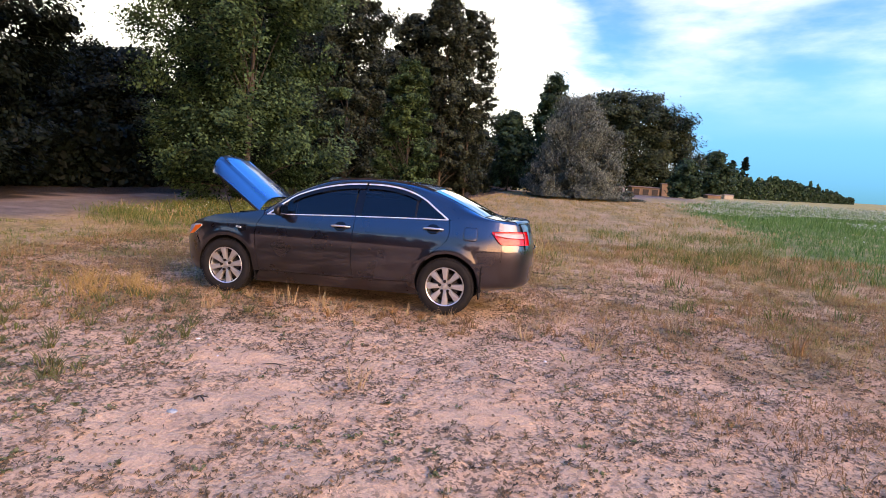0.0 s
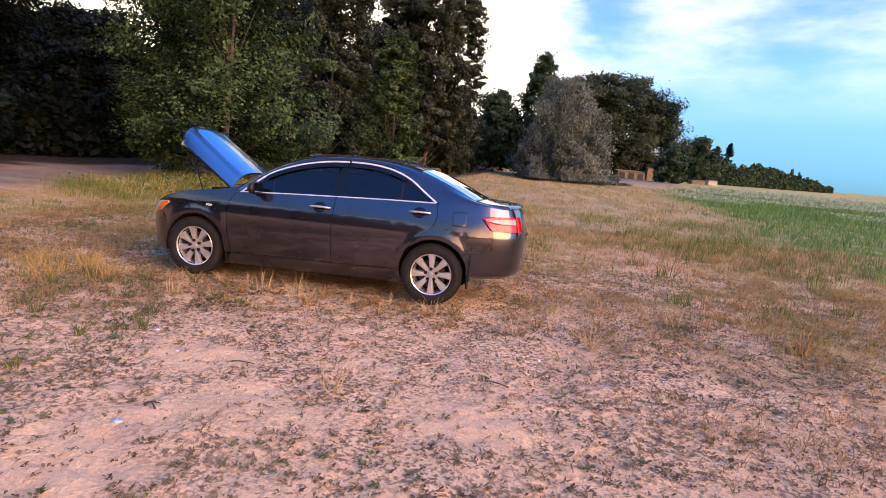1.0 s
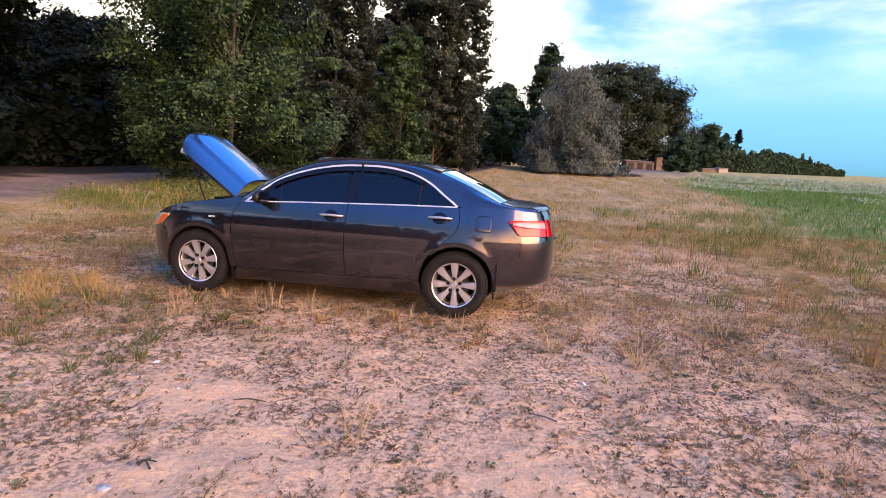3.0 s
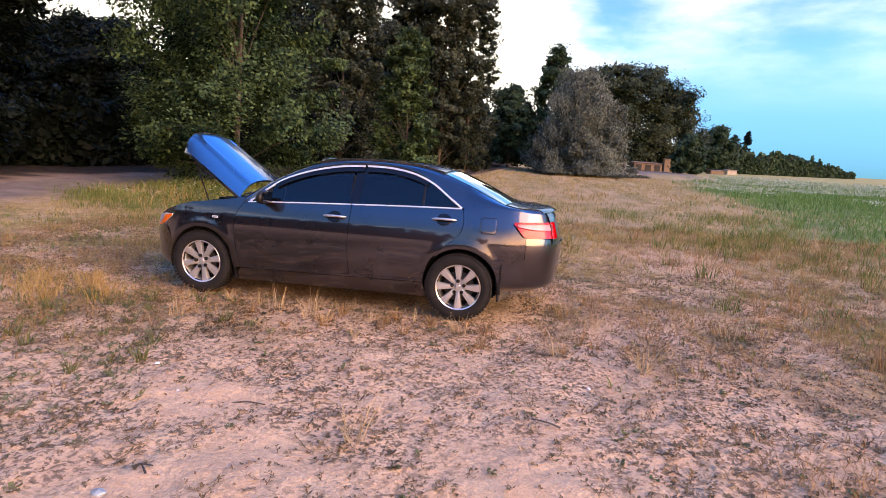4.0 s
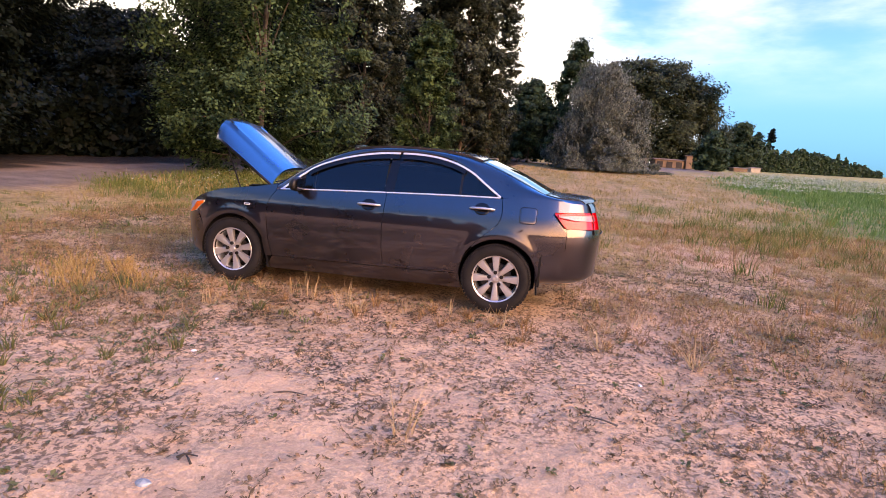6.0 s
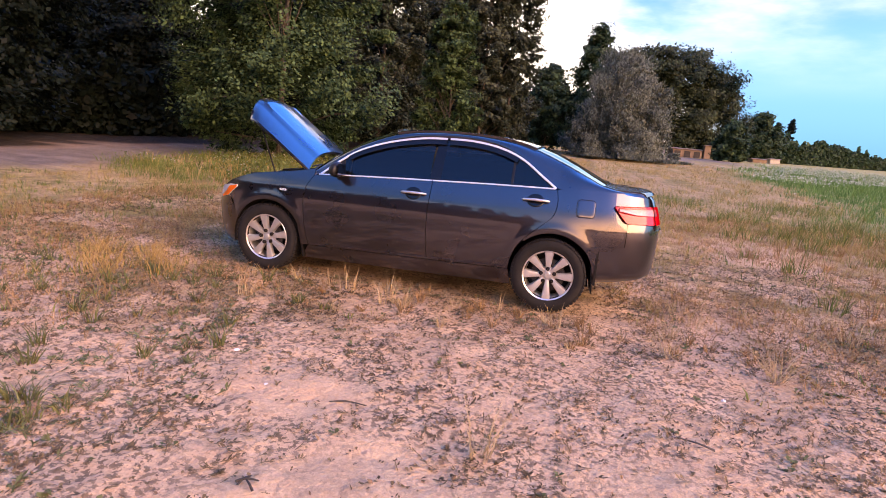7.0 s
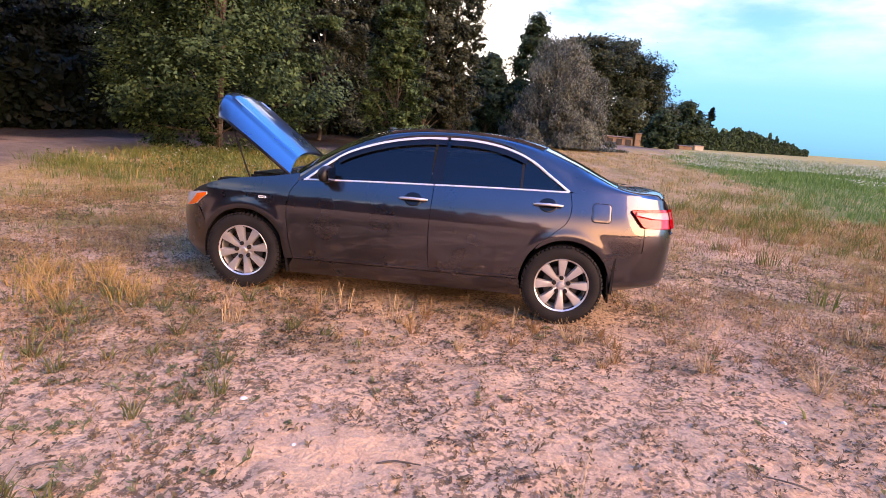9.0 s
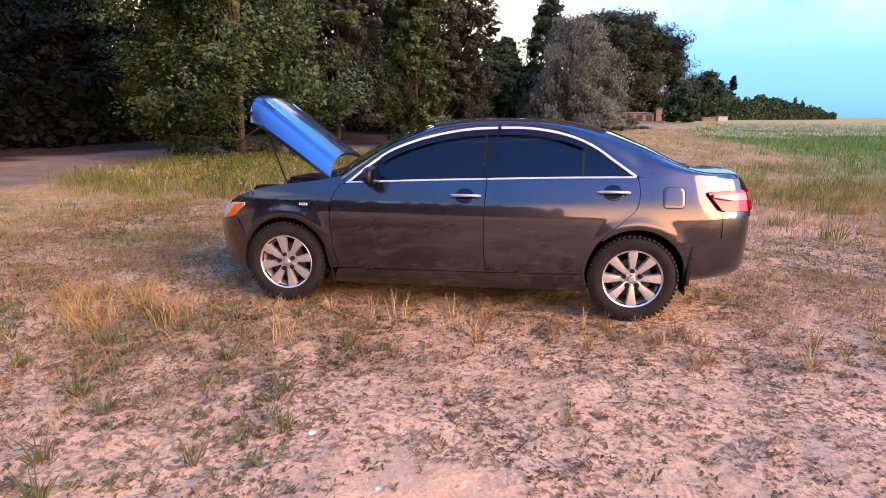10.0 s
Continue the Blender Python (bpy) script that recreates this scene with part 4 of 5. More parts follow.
far_wood("far_tree_line", [(15.0, 150), (18.8, 180), (22, 230), (25.6, 300)], [6.0, 6.0, 6.8, 2.6], 30000, 0.6, LEAF_GREEN, 5, "distant line of green trees along a field")
far_wood("wood_undergrowth", [(-62, 23.5), (-52, 24), (-43, 25.5), (-35, 29), (-26, 34), (-16, 40), (-6, 50)], [2.2, 2.4, 2.6, 3.2, 3.6, 3.8, 3.8], 40000, 0.17, LEAF_SHADED, 6, "undergrowth filling the wood's edge, coloured as in shade")
far_wood("wood_depth", [(-60, 50), (-46, 50), (-34, 52), (-20, 56), (-8, 70), (2, 95)], [11, 4.5, 6, 11, 9, 8], 40000, 0.45, LEAF_SHADED, 7, "trees deep in the wood, coloured as in shade")


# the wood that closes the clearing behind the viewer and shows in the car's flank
far_wood("wood_behind_clearing", [(176, 62), (190, 60), (205, 60), (225, 62), (250, 66), (285, 70)], [15, 17, 18, 18, 18, 16], 60000, 0.55, LEAF_SHADED, 8, "dark trees along the clearing's other side")
far_wood("far_trees_behind", [(100, 210), (120, 190), (140, 180), (158, 170), (176, 160)], [7, 6, 8, 7, 9], 16000, 0.9, LEAF_SHADED, 9, "distant dark tree line beyond the clearing")


# ---- sheds beyond the willow ----
def shed(x, y, turn, long, deep, high, wall, label, bays=0, pitch=0.08):
    """A small farm building: walls, low pitched roof with overhang, doors or open bays."""
    root = tagged(new("shed"), label, "shed")
    root.matrix_world = pose(x, y, float(lie(x, y)), 0, 0, turn)
    part("wall", box((long, deep, high), (0, 0, high / 2), 0.02), wall, root, smooth=False)
    bm = bmesh.new()
    e = 0.18
    vs = [bm.verts.new(c) for c in ((-long / 2 - e, -deep / 2 - e, high), (long / 2 + e, -deep / 2 - e, high), (long / 2 + e, deep / 2 + e, high), (-long / 2 - e, deep / 2 + e, high),
                                    (-long / 2 - e, 0, high + pitch * deep), (long / 2 + e, 0, high + pitch * deep))]
    for q in ((0, 1, 5, 4), (2, 3, 4, 5), (0, 4, 3), (1, 2, 5), (0, 3, 2, 1)):
        bm.faces.new([vs[k] for k in q])
    part("roof", bm, ROOFING, root, smooth=False)
    for k in range(bays):
        w = long / bays
        # near-black slab on the wall: the open bay's inner shade as colour
        part("doorway", box((0.62 * w, 0.10, 0.78 * high), (-long / 2 + (k + 0.5) * w, -deep / 2, 0.39 * high), 0.01), DARK_OPENING, root, smooth=False)
    return root


shed(17.0, 84.5, 8, 4.2, 2.4, 1.15, PLASTER, "low tan farm shed with dark open bays", 3)
shed(19.9, 84.0, 8, 0.9, 0.9, 1.9, PLASTER, "narrow tan tower-like hut beside a shed")
shed(13.2, 85.0, 4, 1.9, 1.6, 1.1, PLASTER_PALE, "small pale hut under trees", 1)
shed(31.8, 93.6, 14, 1.6, 1.4, 0.75, PLASTER_PALE, "small pale hut at a field edge")
shed(28.4, 89.4, 14, 2.2, 1.4, 0.55, PLASTER, "low tan wall-like shed under trees")
shed(1.6, 55.5, 0, 1.6, 1.0, 1.2, TEAL, "small teal sheet-metal booth under trees")

# ---- the car: nose towards -x, wheels on z = 0 ----
car = tagged(new("car"), "dark graphite metallic saloon car, bonnet propped open, on sand", "car")

PLAN_X = [-2.235, -2.215, -2.165, -2.075, -1.95, -1.77, -1.5, -1.2, -0.8, 0.0, 1.0, 1.4, 1.7, 1.95, 2.10, 2.22, 2.30, 2.355, 2.385]
PLAN_Y = [0.12, 0.30, 0.46, 0.62, 0.745, 0.835, 0.882, 0.897, 0.903, 0.907, 0.903, 0.897, 0.882, 0.845, 0.785, 0.70, 0.58, 0.40, 0.14]
INSET_Z = [0.16, 0.22, 0.30, 0.40, 0.52, 0.64, 0.74, 0.82, 0.88, 0.94, 1.00, 1.06, 1.11, 1.20, 1.30, 1.40, 1.47, 1.55]
INSET_Y = [0.085, 0.055, 0.034, 0.020, 0.008, 0.001, 0.000, 0.006, 0.017, 0.033, 0.053, 0.074, 0.094, 0.135, 0.183, 0.235, 0.275, 0.325]


def smooth_interp(q, xs, ys):
    """Cubic through the points, with slopes from the neighbours."""
    xs, ys, q = np.asarray(xs, float), np.asarray(ys, float), np.asarray(q, float)
    m = np.gradient(ys, xs)
    i = np.clip(np.searchsorted(xs, q) - 1, 0, len(xs) - 2)
    h = xs[i + 1] - xs[i]
    t = np.clip((q - xs[i]) / h, 0, 1)
    return ys[i] * (1 + 2 * t) * (1 - t) ** 2 + m[i] * h * t * (1 - t) ** 2 + ys[i + 1] * t * t * (3 - 2 * t) - m[i + 1] * h * t * t * (1 - t)


def side_y(x, z):
    """Half-width of the body at a place along it and a height."""
    flare = sum(0.012 * np.exp(-(((np.hypot(x - cx, z - 0.35) - 0.40) / 0.05) ** 2)) * (z > 0.2) for cx in (-1.37, 1.42))
    crease = 0.0022 * (1 - ramp01(x, 0.7, 1.3)) * np.exp(-(((z - (0.865 + 0.03 * (x + 0.9) / 2.3)) / 0.018) ** 2))
    return smooth_interp(x, PLAN_X, PLAN_Y) - smooth_interp(z, INSET_Z, INSET_Y) + flare + crease


def on_side(g, proud=0.0):
    x, z = g[..., 0], g[..., 1]
    return np.stack([x, -(side_y(x, z) + proud), z], -1)


def arc(cx, cz, r, a0, a1, n=24):
    a = np.radians(np.linspace(a0, a1, n))
    return np.stack([cx + r * np.cos(a), cz + r * np.sin(a)], -1)


def both_sides(name, grid, mat, label="", depth=0.014, parent=None, only_near=False):
    """A panel on the near side and its mirror image on the far one."""
    near = part(name, sheet(grid, depth, inward=(0, 1, 0)), mat, parent or car, label)
    if not only_near:
        part(name, sheet(mirrored(grid), depth, inward=(0, -1, 0)), mat, parent or car, label)
    return near


GAP = 0.0028
FRONT_ARCH, REAR_ARCH = (-1.375, 0.345, 0.372), (1.42, 0.35, 0.372)
seam_front = curve([(-0.925, 0.315), (-0.965, 0.50), (-0.990, 0.74), (-0.970, 0.89), (-0.90, 1.00)], 30)
seam_mid = curve([(0.285, 0.335), (0.262, 0.52), (0.258, 0.79), (0.270, 1.060)], 24)
seam_rear = curve([(1.046, 0.355), (1.066, 0.47), (1.112, 0.58), (1.19, 0.672), (1.31, 0.785), (1.395, 0.87), (1.42, 0.99), (1.402, 1.100)], 36)
belt = curve([(-0.90, 1.003), (-0.27, 1.036), (0.27, 1.060), (0.86, 1.084), (1.402, 1.100)], 60)


def belt_z(x):
    return np.interp(x, belt[:, 0], belt[:, 1])


def shift(line, dx, dz=0.0):
    return np.asarray(line) + [dx, dz]


def belt_between(a, b, n=30, dz=0.0):
    x = np.linspace(a, b, n)
    return np.stack([x, belt_z(x) + dz], -1)


# doors
front_door = both_sides("front_door", on_side(coons(curve([seam_front[0] + [GAP, 0], seam_mid[0] - [GAP, 0]], 40), belt_between(seam_front[-1][0] + GAP, seam_mid[-1][0] - GAP),
                                                    shift(seam_front, GAP), shift(seam_mid, -GAP), 40, 26)), PAINT)
rear_door = both_sides("rear_door", on_side(coons(curve([seam_mid[0] + [GAP, 0], seam_rear[0] - [GAP, 0]], 36), belt_between(seam_mid[-1][0] + GAP, seam_rear[-1][0] - GAP),
                                                  shift(seam_mid, GAP), shift(seam_rear, -GAP), 36, 30)), PAINT)
# front wing: arch below, bonnet line above, bumper seam ahead
wing_top = curve([(-1.94, 0.790), (-1.80, 0.872), (-1.54, 0.955), (-1.14, 1.015), (-0.905, 1.060)], 40)
wing_front = curve([(-1.735, 0.47), (-1.775, 0.60), (-1.83, 0.69), (-1.94, 0.790)], 16)
wing_back = np.vstack([shift(seam_front, -GAP), [(-0.905, 1.060)]])
cx, cz, cr = FRONT_ARCH
wing_low = np.vstack([arc(cx, cz, cr, 160, -5, 30), [(-0.925 - GAP, 0.315)]])
wing_low[0] = wing_front[0]
both_sides("front_wing", on_side(coons(wing_low, wing_top, wing_front, wing_back, 44, 22)), PAINT)
# rear quarter, below the belt
cx, cz, cr = REAR_ARCH
quarter_low = np.vstack([arc(cx, cz, cr, 132, 50, 30), [(1.746, 0.637), (1.85, 0.645), (2.03, 0.665)]])
quarter_top = curve([(1.402 + GAP, 1.102), (1.60, 1.118), (1.80, 1.125), (1.99, 1.112)], 20)
quarter_back = np.array([(2.03, 0.665), (2.032, 0.80), (2.033, 0.95), (2.034, 1.108)])
quarter_crest = np.vstack([quarter_top, [(2.034, 1.108)]])
quarter_upper = np.vstack([shift(seam_rear[seam_rear[:, 1] > 0.63], GAP), quarter_crest])
both_sides("rear_quarter_panel", on_side(coons(quarter_low, quarter_upper, [quarter_low[0], quarter_upper[0]], quarter_back, 110, 20)), PAINT)
# sill
both_sides("sill", on_side(coons([(-1.0, 0.175), (1.08, 0.205)], [(-0.93, 0.308), (0.28, 0.328), (1.05, 0.348)], [(-1.0, 0.175), (-0.93, 0.308)], [(1.08, 0.205), (1.05, 0.348)], 40, 8), -0.004), PAINT)
both_sides("sill_moulding", on_side(coons([(-0.92, 0.322), (1.04, 0.362)], [(-0.92, 0.333), (1.04, 0.373)], [(-0.92, 0.322), (-0.92, 0.333)], [(1.04, 0.362), (1.04, 0.373)], 30, 3), 0.006), PAINT)

# greenhouse outlines, in side view
glass_top = curve([(-0.845, 1.012), (-0.66, 1.165), (-0.49, 1.275), (-0.225, 1.372), (0.06, 1.432), (0.31, 1.452), (0.59, 1.452), (0.85, 1.412), (1.065, 1.330), (1.24, 1.212), (1.395, 1.104)], 90)


def top_z(x):
    return np.interp(x, glass_top[:, 0], glass_top[:, 1])


def pane(name, x0, x1, bottom_lift=0.014, top_drop=0.016, nu=34, nv=14, parent=None):
    """Side glass between two uprights, a little inside the body side."""
    a = np.linspace(0, 1, nu)[None]
    v = np.linspace(0, 1, nv)[:, None]
    x = x0 + (x1 - x0) * a + 0 * v
    lo, hi = belt_z(x) + bottom_lift, np.maximum(top_z(x) - top_drop, belt_z(x) + bottom_lift + 0.002)
    g = np.stack([x, lo + (hi - lo) * v], -1)
    return both_sides(name, on_side(g, -0.012), GLASS, "dark tinted glass", depth=0.004, parent=parent)


pane("front_window", -0.80, 0.235)
pane("rear_window_glass", 0.335, 0.985)
pane("quarter_glass", 1.005, 1.36)


def strip(name, line, width, mat, proud, label="", depth=0.014):
    """A band along a line in the side view, of that width downward."""
    line = np.asarray(line)
    d = np.gradient(line, axis=0)
    d /= np.linalg.norm(d, axis=1)[:, None] + 1e-9
    nrm = np.stack([d[:, 1], -d[:, 0]], -1)
    g = np.stack([line + nrm * width * s for s in (0, 0.33, 0.67, 1.0)])
    g3 = on_side(g)
    swell = np.array([0, 1, 1, 0])[:, None] * 0.004
    g3[..., 1] -= proud + swell
    return both_sides(name, g3, mat, label, depth)


# pillar coverings, chrome and rain guards
pil = np.array([(0.235, belt_z(0.235) + 0.01), (0.335, belt_z(0.335) + 0.01), (0.345, 1.44), (0.262, 1.435)])
both_sides("door_pillar_cover", on_side(coons([pil[0], pil[1]], [pil[3], pil[2]], [pil[0], pil[3]], [pil[1], pil[2]], 6, 16), -0.006), GLOSS, "gloss black pillar cover")
both_sides("glass_divider", on_side(coons([(0.985, 1.09), (1.005, 1.09)], [(0.985, 1.352), (1.005, 1.342)], [(0.985, 1.09), (0.985, 1.352)], [(1.005, 1.09), (1.005, 1.342)], 3, 10), -0.004), PLASTIC)
strip("window_belt_trim", belt_between(-0.86, 0.262, 40, 0.013), 0.013, CHROME, 0.001, "bright chrome strip")
strip("window_belt_trim", belt_between(0.272, 1.385, 40, 0.013), 0.013, CHROME, 0.001, "bright chrome strip")
front_top = glass_top[glass_top[:, 0] < 0.335]
rear_top = glass_top[glass_top[:, 0] > 0.350]
strip("window_top_trim", shift(front_top, 0, 0.012), 0.019, CHROME, 0.002, "bright chrome strip")
strip("window_top_trim", shift(rear_top, 0, 0.012), 0.019, CHROME, 0.002, "bright chrome strip")
guard_f = front_top[(front_top[:, 0] > -0.60)]
guard_r = rear_top[rear_top[:, 0] < 1.04]
strip("rain_guard", shift(guard_f, 0, -0.008), 0.044, GLOSS, 0.014, "dark smoked rain guard", 0.01)
strip("rain_guard", shift(guard_r, 0, -0.008), 0.044, GLOSS, 0.014, "dark smoked rain guard", 0.01)


# cabin top: pillars and roof rail between the glass and the roof
rail_low = shift(np.vstack([[(-0.905, 0.985)], glass_top, [(1.402, 1.100)]]), 0, 0.010)
rail_low3 = on_side(rail_low)
# upper edge of the rail: along windscreen side, roof side, backlight side (x, half-width, z)
rail_top = curve([(-0.98, 0.690, 1.030), (-0.78, 0.668, 1.165), (-0.50, 0.640, 1.322), (-0.22, 0.610, 1.440), (0.06, 0.590, 1.492), (0.45, 0.582, 1.510), (0.85, 0.582, 1.492),
                  (1.12, 0.592, 1.440), (1.42, 0.622, 1.330), (1.66, 0.648, 1.222), (1.80, 0.660, 1.160), (1.93, 0.668, 1.130)], 90)
rail_top3 = rail_top * [1, -1, 1]
rail_low_full = np.vstack([rail_low3, on_side(shift(quarter_top, 0, 0.0))[1:]])
cab = coons(rail_low_full, rail_top3, [rail_low_full[0], rail_top3[0]], [rail_low_full[-1], rail_top3[-1]], 100, 10)
vv = np.linspace(0, 1, 10)[:, None]
bulge = np.sin(np.pi * vv) * 0.022
cab[..., 1] -= bulge
cab[..., 2] += bulge * 0.5
both_sides("cabin_pillar_panel", cab, PAINT, depth=0.02)


def across(line_near, crown_z, crown_x, n=25):
    """A grid from a near-side line across to its mirror image, bowed up and along by the given amounts at the centre line."""
    u = np.linspace(-1, 1, n)[None]
    bow = (1 - u**2)
    x = line_near[:, None, 0] + np.asarray(crown_x)[:, None] * bow
    y = line_near[:, None, 1] * -u * np.sign(line_near[0, 1]) * -1
    z = line_near[:, None, 2] + np.asarray(crown_z)[:, None] * (1 - np.abs(u) ** 2.4)
    return np.stack([x + 0 * u, y, z], -1)


def along_rail(x0, x1, n):
    x = np.linspace(x0, x1, n)
    return np.stack([x, -np.interp(x, rail_top[:, 0], rail_top[:, 1]), np.interp(x, rail_top[:, 0], rail_top[:, 2])], -1)


ws = along_rail(-0.98, -0.17, 16)
part("windscreen", sheet(across(ws, np.linspace(0.015, 0.045, 16), np.linspace(-0.17, -0.13, 16)), 0.006), GLASS, car, "tinted windscreen")
rf = along_rail(-0.165, 1.16, 30)
part("roof", sheet(across(rf, np.interp(rf[:, 0], [-0.17, 0.4, 1.16], [0.045, 0.034, 0.036]), np.interp(rf[:, 0], [-0.165, 0.4, 1.16], [-0.13, 0, 0.06])), 0.02), PAINT, car)
bw = along_rail(1.17, 1.80, 16)
part("rear_windscreen", sheet(across(bw, np.linspace(0.036, 0.018, 16), np.linspace(0.06, 0.075, 16)), 0.006), GLASS, car, "dark tinted glass")

# boot lid with a small lip, and the shoulder beside it
deck_x = np.array([1.80, 1.90, 1.99, 2.06, 2.11, 2.145, 2.162, 2.170])
deck_z = np.array([1.160, 1.140, 1.133, 1.132, 1.130, 1.124, 1.112, 1.096])
deck_y = np.array([0.655, 0.664, 0.660, 0.648, 0.632, 0.615, 0.606, 0.602])
deck = curve(np.stack([deck_x, -deck_y, deck_z], -1), 22)
part("boot_lid", sheet(across(deck, np.full(22, 0.018), np.linspace(0.075, 0.130, 22)), 0.010), PAINT, car)


# bumpers and lamps wrap round the corners: a plan line and a profile
def plan_line(rear):
    cut = 1.62 if rear else -1.60
    xs, ys = (np.array(PLAN_X)[-9:], np.array(PLAN_Y)[-9:]) if rear else (np.array(PLAN_X)[:8], np.array(PLAN_Y)[:8])
    pts = np.vstack([[(2.39 if rear else -2.238, 0.0)], np.stack([xs, ys], -1)[::-1] if rear else np.stack([xs, ys], -1)])
    line = curve(pts, 400)
    line = line[line[:, 0] >= cut] if rear else line[line[:, 0] <= cut]
    return resample(line, 200)


PLAN_REAR, PLAN_FRONT = plan_line(True), plan_line(False)


def at_x(x):
    """Share of the plan line, from the centre line to the wheel, at which the body corner has this x."""
    line = PLAN_REAR if x > 0 else PLAN_FRONT
    return float(np.interp(abs(x), np.abs(line[::-1, 0]), np.linspace(1, 0, 200)))


def wrap(rear, s0, s1, zlo, zhi, nu, nv, push=0.0, round_top=0.0, round_low=0.0):
    """A patch round a body corner. s runs along the plan line, 0 at the centre line to 1 beside the wheel; zlo and zhi are functions of s."""
    line = PLAN_REAR if rear else PLAN_FRONT
    s = np.linspace(s0, s1, nu) if np.isscalar(nu) else np.asarray(nu)
    q = np.linspace(0, 1, 200)
    px, py = np.interp(s, q, line[:, 0]), np.interp(s, q, line[:, 1])
    gx_, gy_ = np.gradient(line[:, 0]), np.gradient(line[:, 1])
    tx, ty = np.interp(s, q, gx_), np.interp(s, q, gy_)
    ln = np.hypot(tx, ty)
    nx, ny = (ty / ln, -tx / ln) if rear else (-ty / ln, tx / ln)
    lo, hi = np.array([zlo(a) for a in s]), np.array([zhi(a) for a in s])
    v = np.linspace(0, 1, nv)[:, None]
    z = lo + (hi - lo) * v
    slope_back = 0 if rear else 0.5 * np.maximum(0, z - 0.60) * np.clip(1.15 - 1.15 * s / at_x(-1.88), 0, 1)
    inset = smooth_interp(z, INSET_Z, INSET_Y) + slope_back + round_top * np.maximum(0, (v - 0.8) / 0.2) ** 2 + round_low * np.maximum(0, (0.25 - v) / 0.25) ** 2 - push
    return np.stack([px - nx * inset, -(py - ny * inset), z], -1)


def bend(points):
    return lambda s: float(np.interp(s, [p[0] for p in points], [p[1] for p in points]))


def wrapped(name, rear, s0, s1, lo, hi, mat, label="", nu=26, nv=12, push=0.0, round_top=0.0, round_low=0.0, depth=0.02):
    g = wrap(rear, s0, s1, bend(lo), bend(hi), nu, nv, push, round_top, round_low)
    if s0 == 0:
        g = np.concatenate([mirrored(g)[:, :-1], g], 1)
        return part(name, sheet(g, depth), mat, car, label)
    part(name, sheet(mirrored(g), depth), mat, car, label)
    return part(name, sheet(g, depth), mat, car, label)


X = at_x
wrapped("front_bumper", False, 0, X(-1.735), [(0, 0.20), (0.6, 0.20), (0.8, 0.21), (X(-1.735), 0.235)], [(0, 0.60), (0.45, 0.63), (X(-1.91), 0.70), (X(-1.84), 0.692), (X(-1.79), 0.61), (X(-1.735), 0.49)], PAINT, nu=60, nv=18, push=0.003, round_low=0.05)
wrapped("grille", False, 0, X(-2.08), [(0, 0.605), (0.5, 0.625)], [(0, 0.77), (0.5, 0.76)], CHROME, "chrome barred grille", push=-0.02)
wrapped("headlamp", False, X(-2.03), X(-1.74), [(X(-2.03), 0.660), (X(-1.91), 0.685), (X(-1.86), 0.700), (X(-1.74), 0.800)], [(X(-2.03), 0.775), (X(-1.89), 0.806), (X(-1.83), 0.820), (X(-1.74), 0.822)], CLEAR_LENS, "clear headlamp lens", push=0.010)
wrapped("turn_lamp", False, X(-1.97), X(-1.745), [(X(-1.97), 0.674), (X(-1.91), 0.688), (X(-1.86), 0.703), (X(-1.745), 0.800)], [(X(-1.97), 0.684), (X(-1.89), 0.740), (X(-1.84), 0.798), (X(-1.745), 0.818)], AMBER_LENS, "amber turn lamp lens", push=0.015)
low_edge, low_crest = bend([(0, 0.33), (0.6, 0.33), (0.8, 0.31), (1, 0.285)]), bend([(0, 0.664), (X(2.035), 0.664), (1, 0.636)])
low_s = np.r_[np.linspace(0, X(2.035), 40), np.linspace(X(2.035), 1, 18)[1:]]
rear_rows = []
for k, q in enumerate(np.linspace(0, 1, 14)):
    # each row ends on the wheel arch
    z_end = 0.29 + (0.636 - 0.29) * q
    end = X(REAR_ARCH[0] + math.sqrt(REAR_ARCH[2] ** 2 - (z_end - REAR_ARCH[1]) ** 2))
    row_s = np.where(low_s <= X(2.035), low_s, X(2.035) + (low_s - X(2.035)) * (end - X(2.035)) / (1 - X(2.035)))
    rear_rows.append(wrap(True, 0, 1, low_edge, low_crest, row_s, 14, 0.004, 0, 0.10)[k])
rear_low = np.stack(rear_rows)
rear_up = wrap(True, 0, X(2.035), bend([(0, 0.664), (1, 0.664)]), bend([(0, 0.81), (X(2.2), 0.862), (X(2.035), 0.866)]), 40, 8, 0.004)
bm = sheet(np.concatenate([mirrored(rear_low)[:, :-1], rear_low], 1), 0.0)
for extra in (sheet(np.concatenate([mirrored(rear_up)[:, :-1], rear_up], 1), 0.0),):
    me = bpy.data.meshes.new("bumper_top")
    extra.to_mesh(me)
    extra.free()
    bm.from_mesh(me)
    bpy.data.meshes.remove(me)
bmesh.ops.remove_doubles(bm, verts=bm.verts, dist=0.0015)
part("rear_bumper", bm, PAINT, car)
wrapped("tail_panel", True, 0, X(2.285), [(0, 0.80), (1, 0.83)], [(0, 1.108), (X(2.285), 1.098)], PAINT, push=-0.002, round_top=0.02)
wrapped("tail_lamp", True, X(2.32), X(1.915), [(X(2.32), 0.862), (X(2.04), 0.868), (X(2.01), 0.876), (X(1.915), 0.992)], [(X(2.32), 1.02), (X(2.1), 1.015), (X(1.915), 1.008)], RED_LENS, "red tail lamp with a pale upper band", nu=40, nv=8, push=0.008)
wrapped("lamp_band", True, X(2.29), X(1.95), [(X(2.29), 0.940), (X(2.1), 0.945), (X(1.95), 0.968)], [(X(2.29), 0.998), (X(2.1), 0.998), (X(1.95), 0.994)], PALE_LENS, "pale reversing band", nu=26, nv=4, push=0.012)
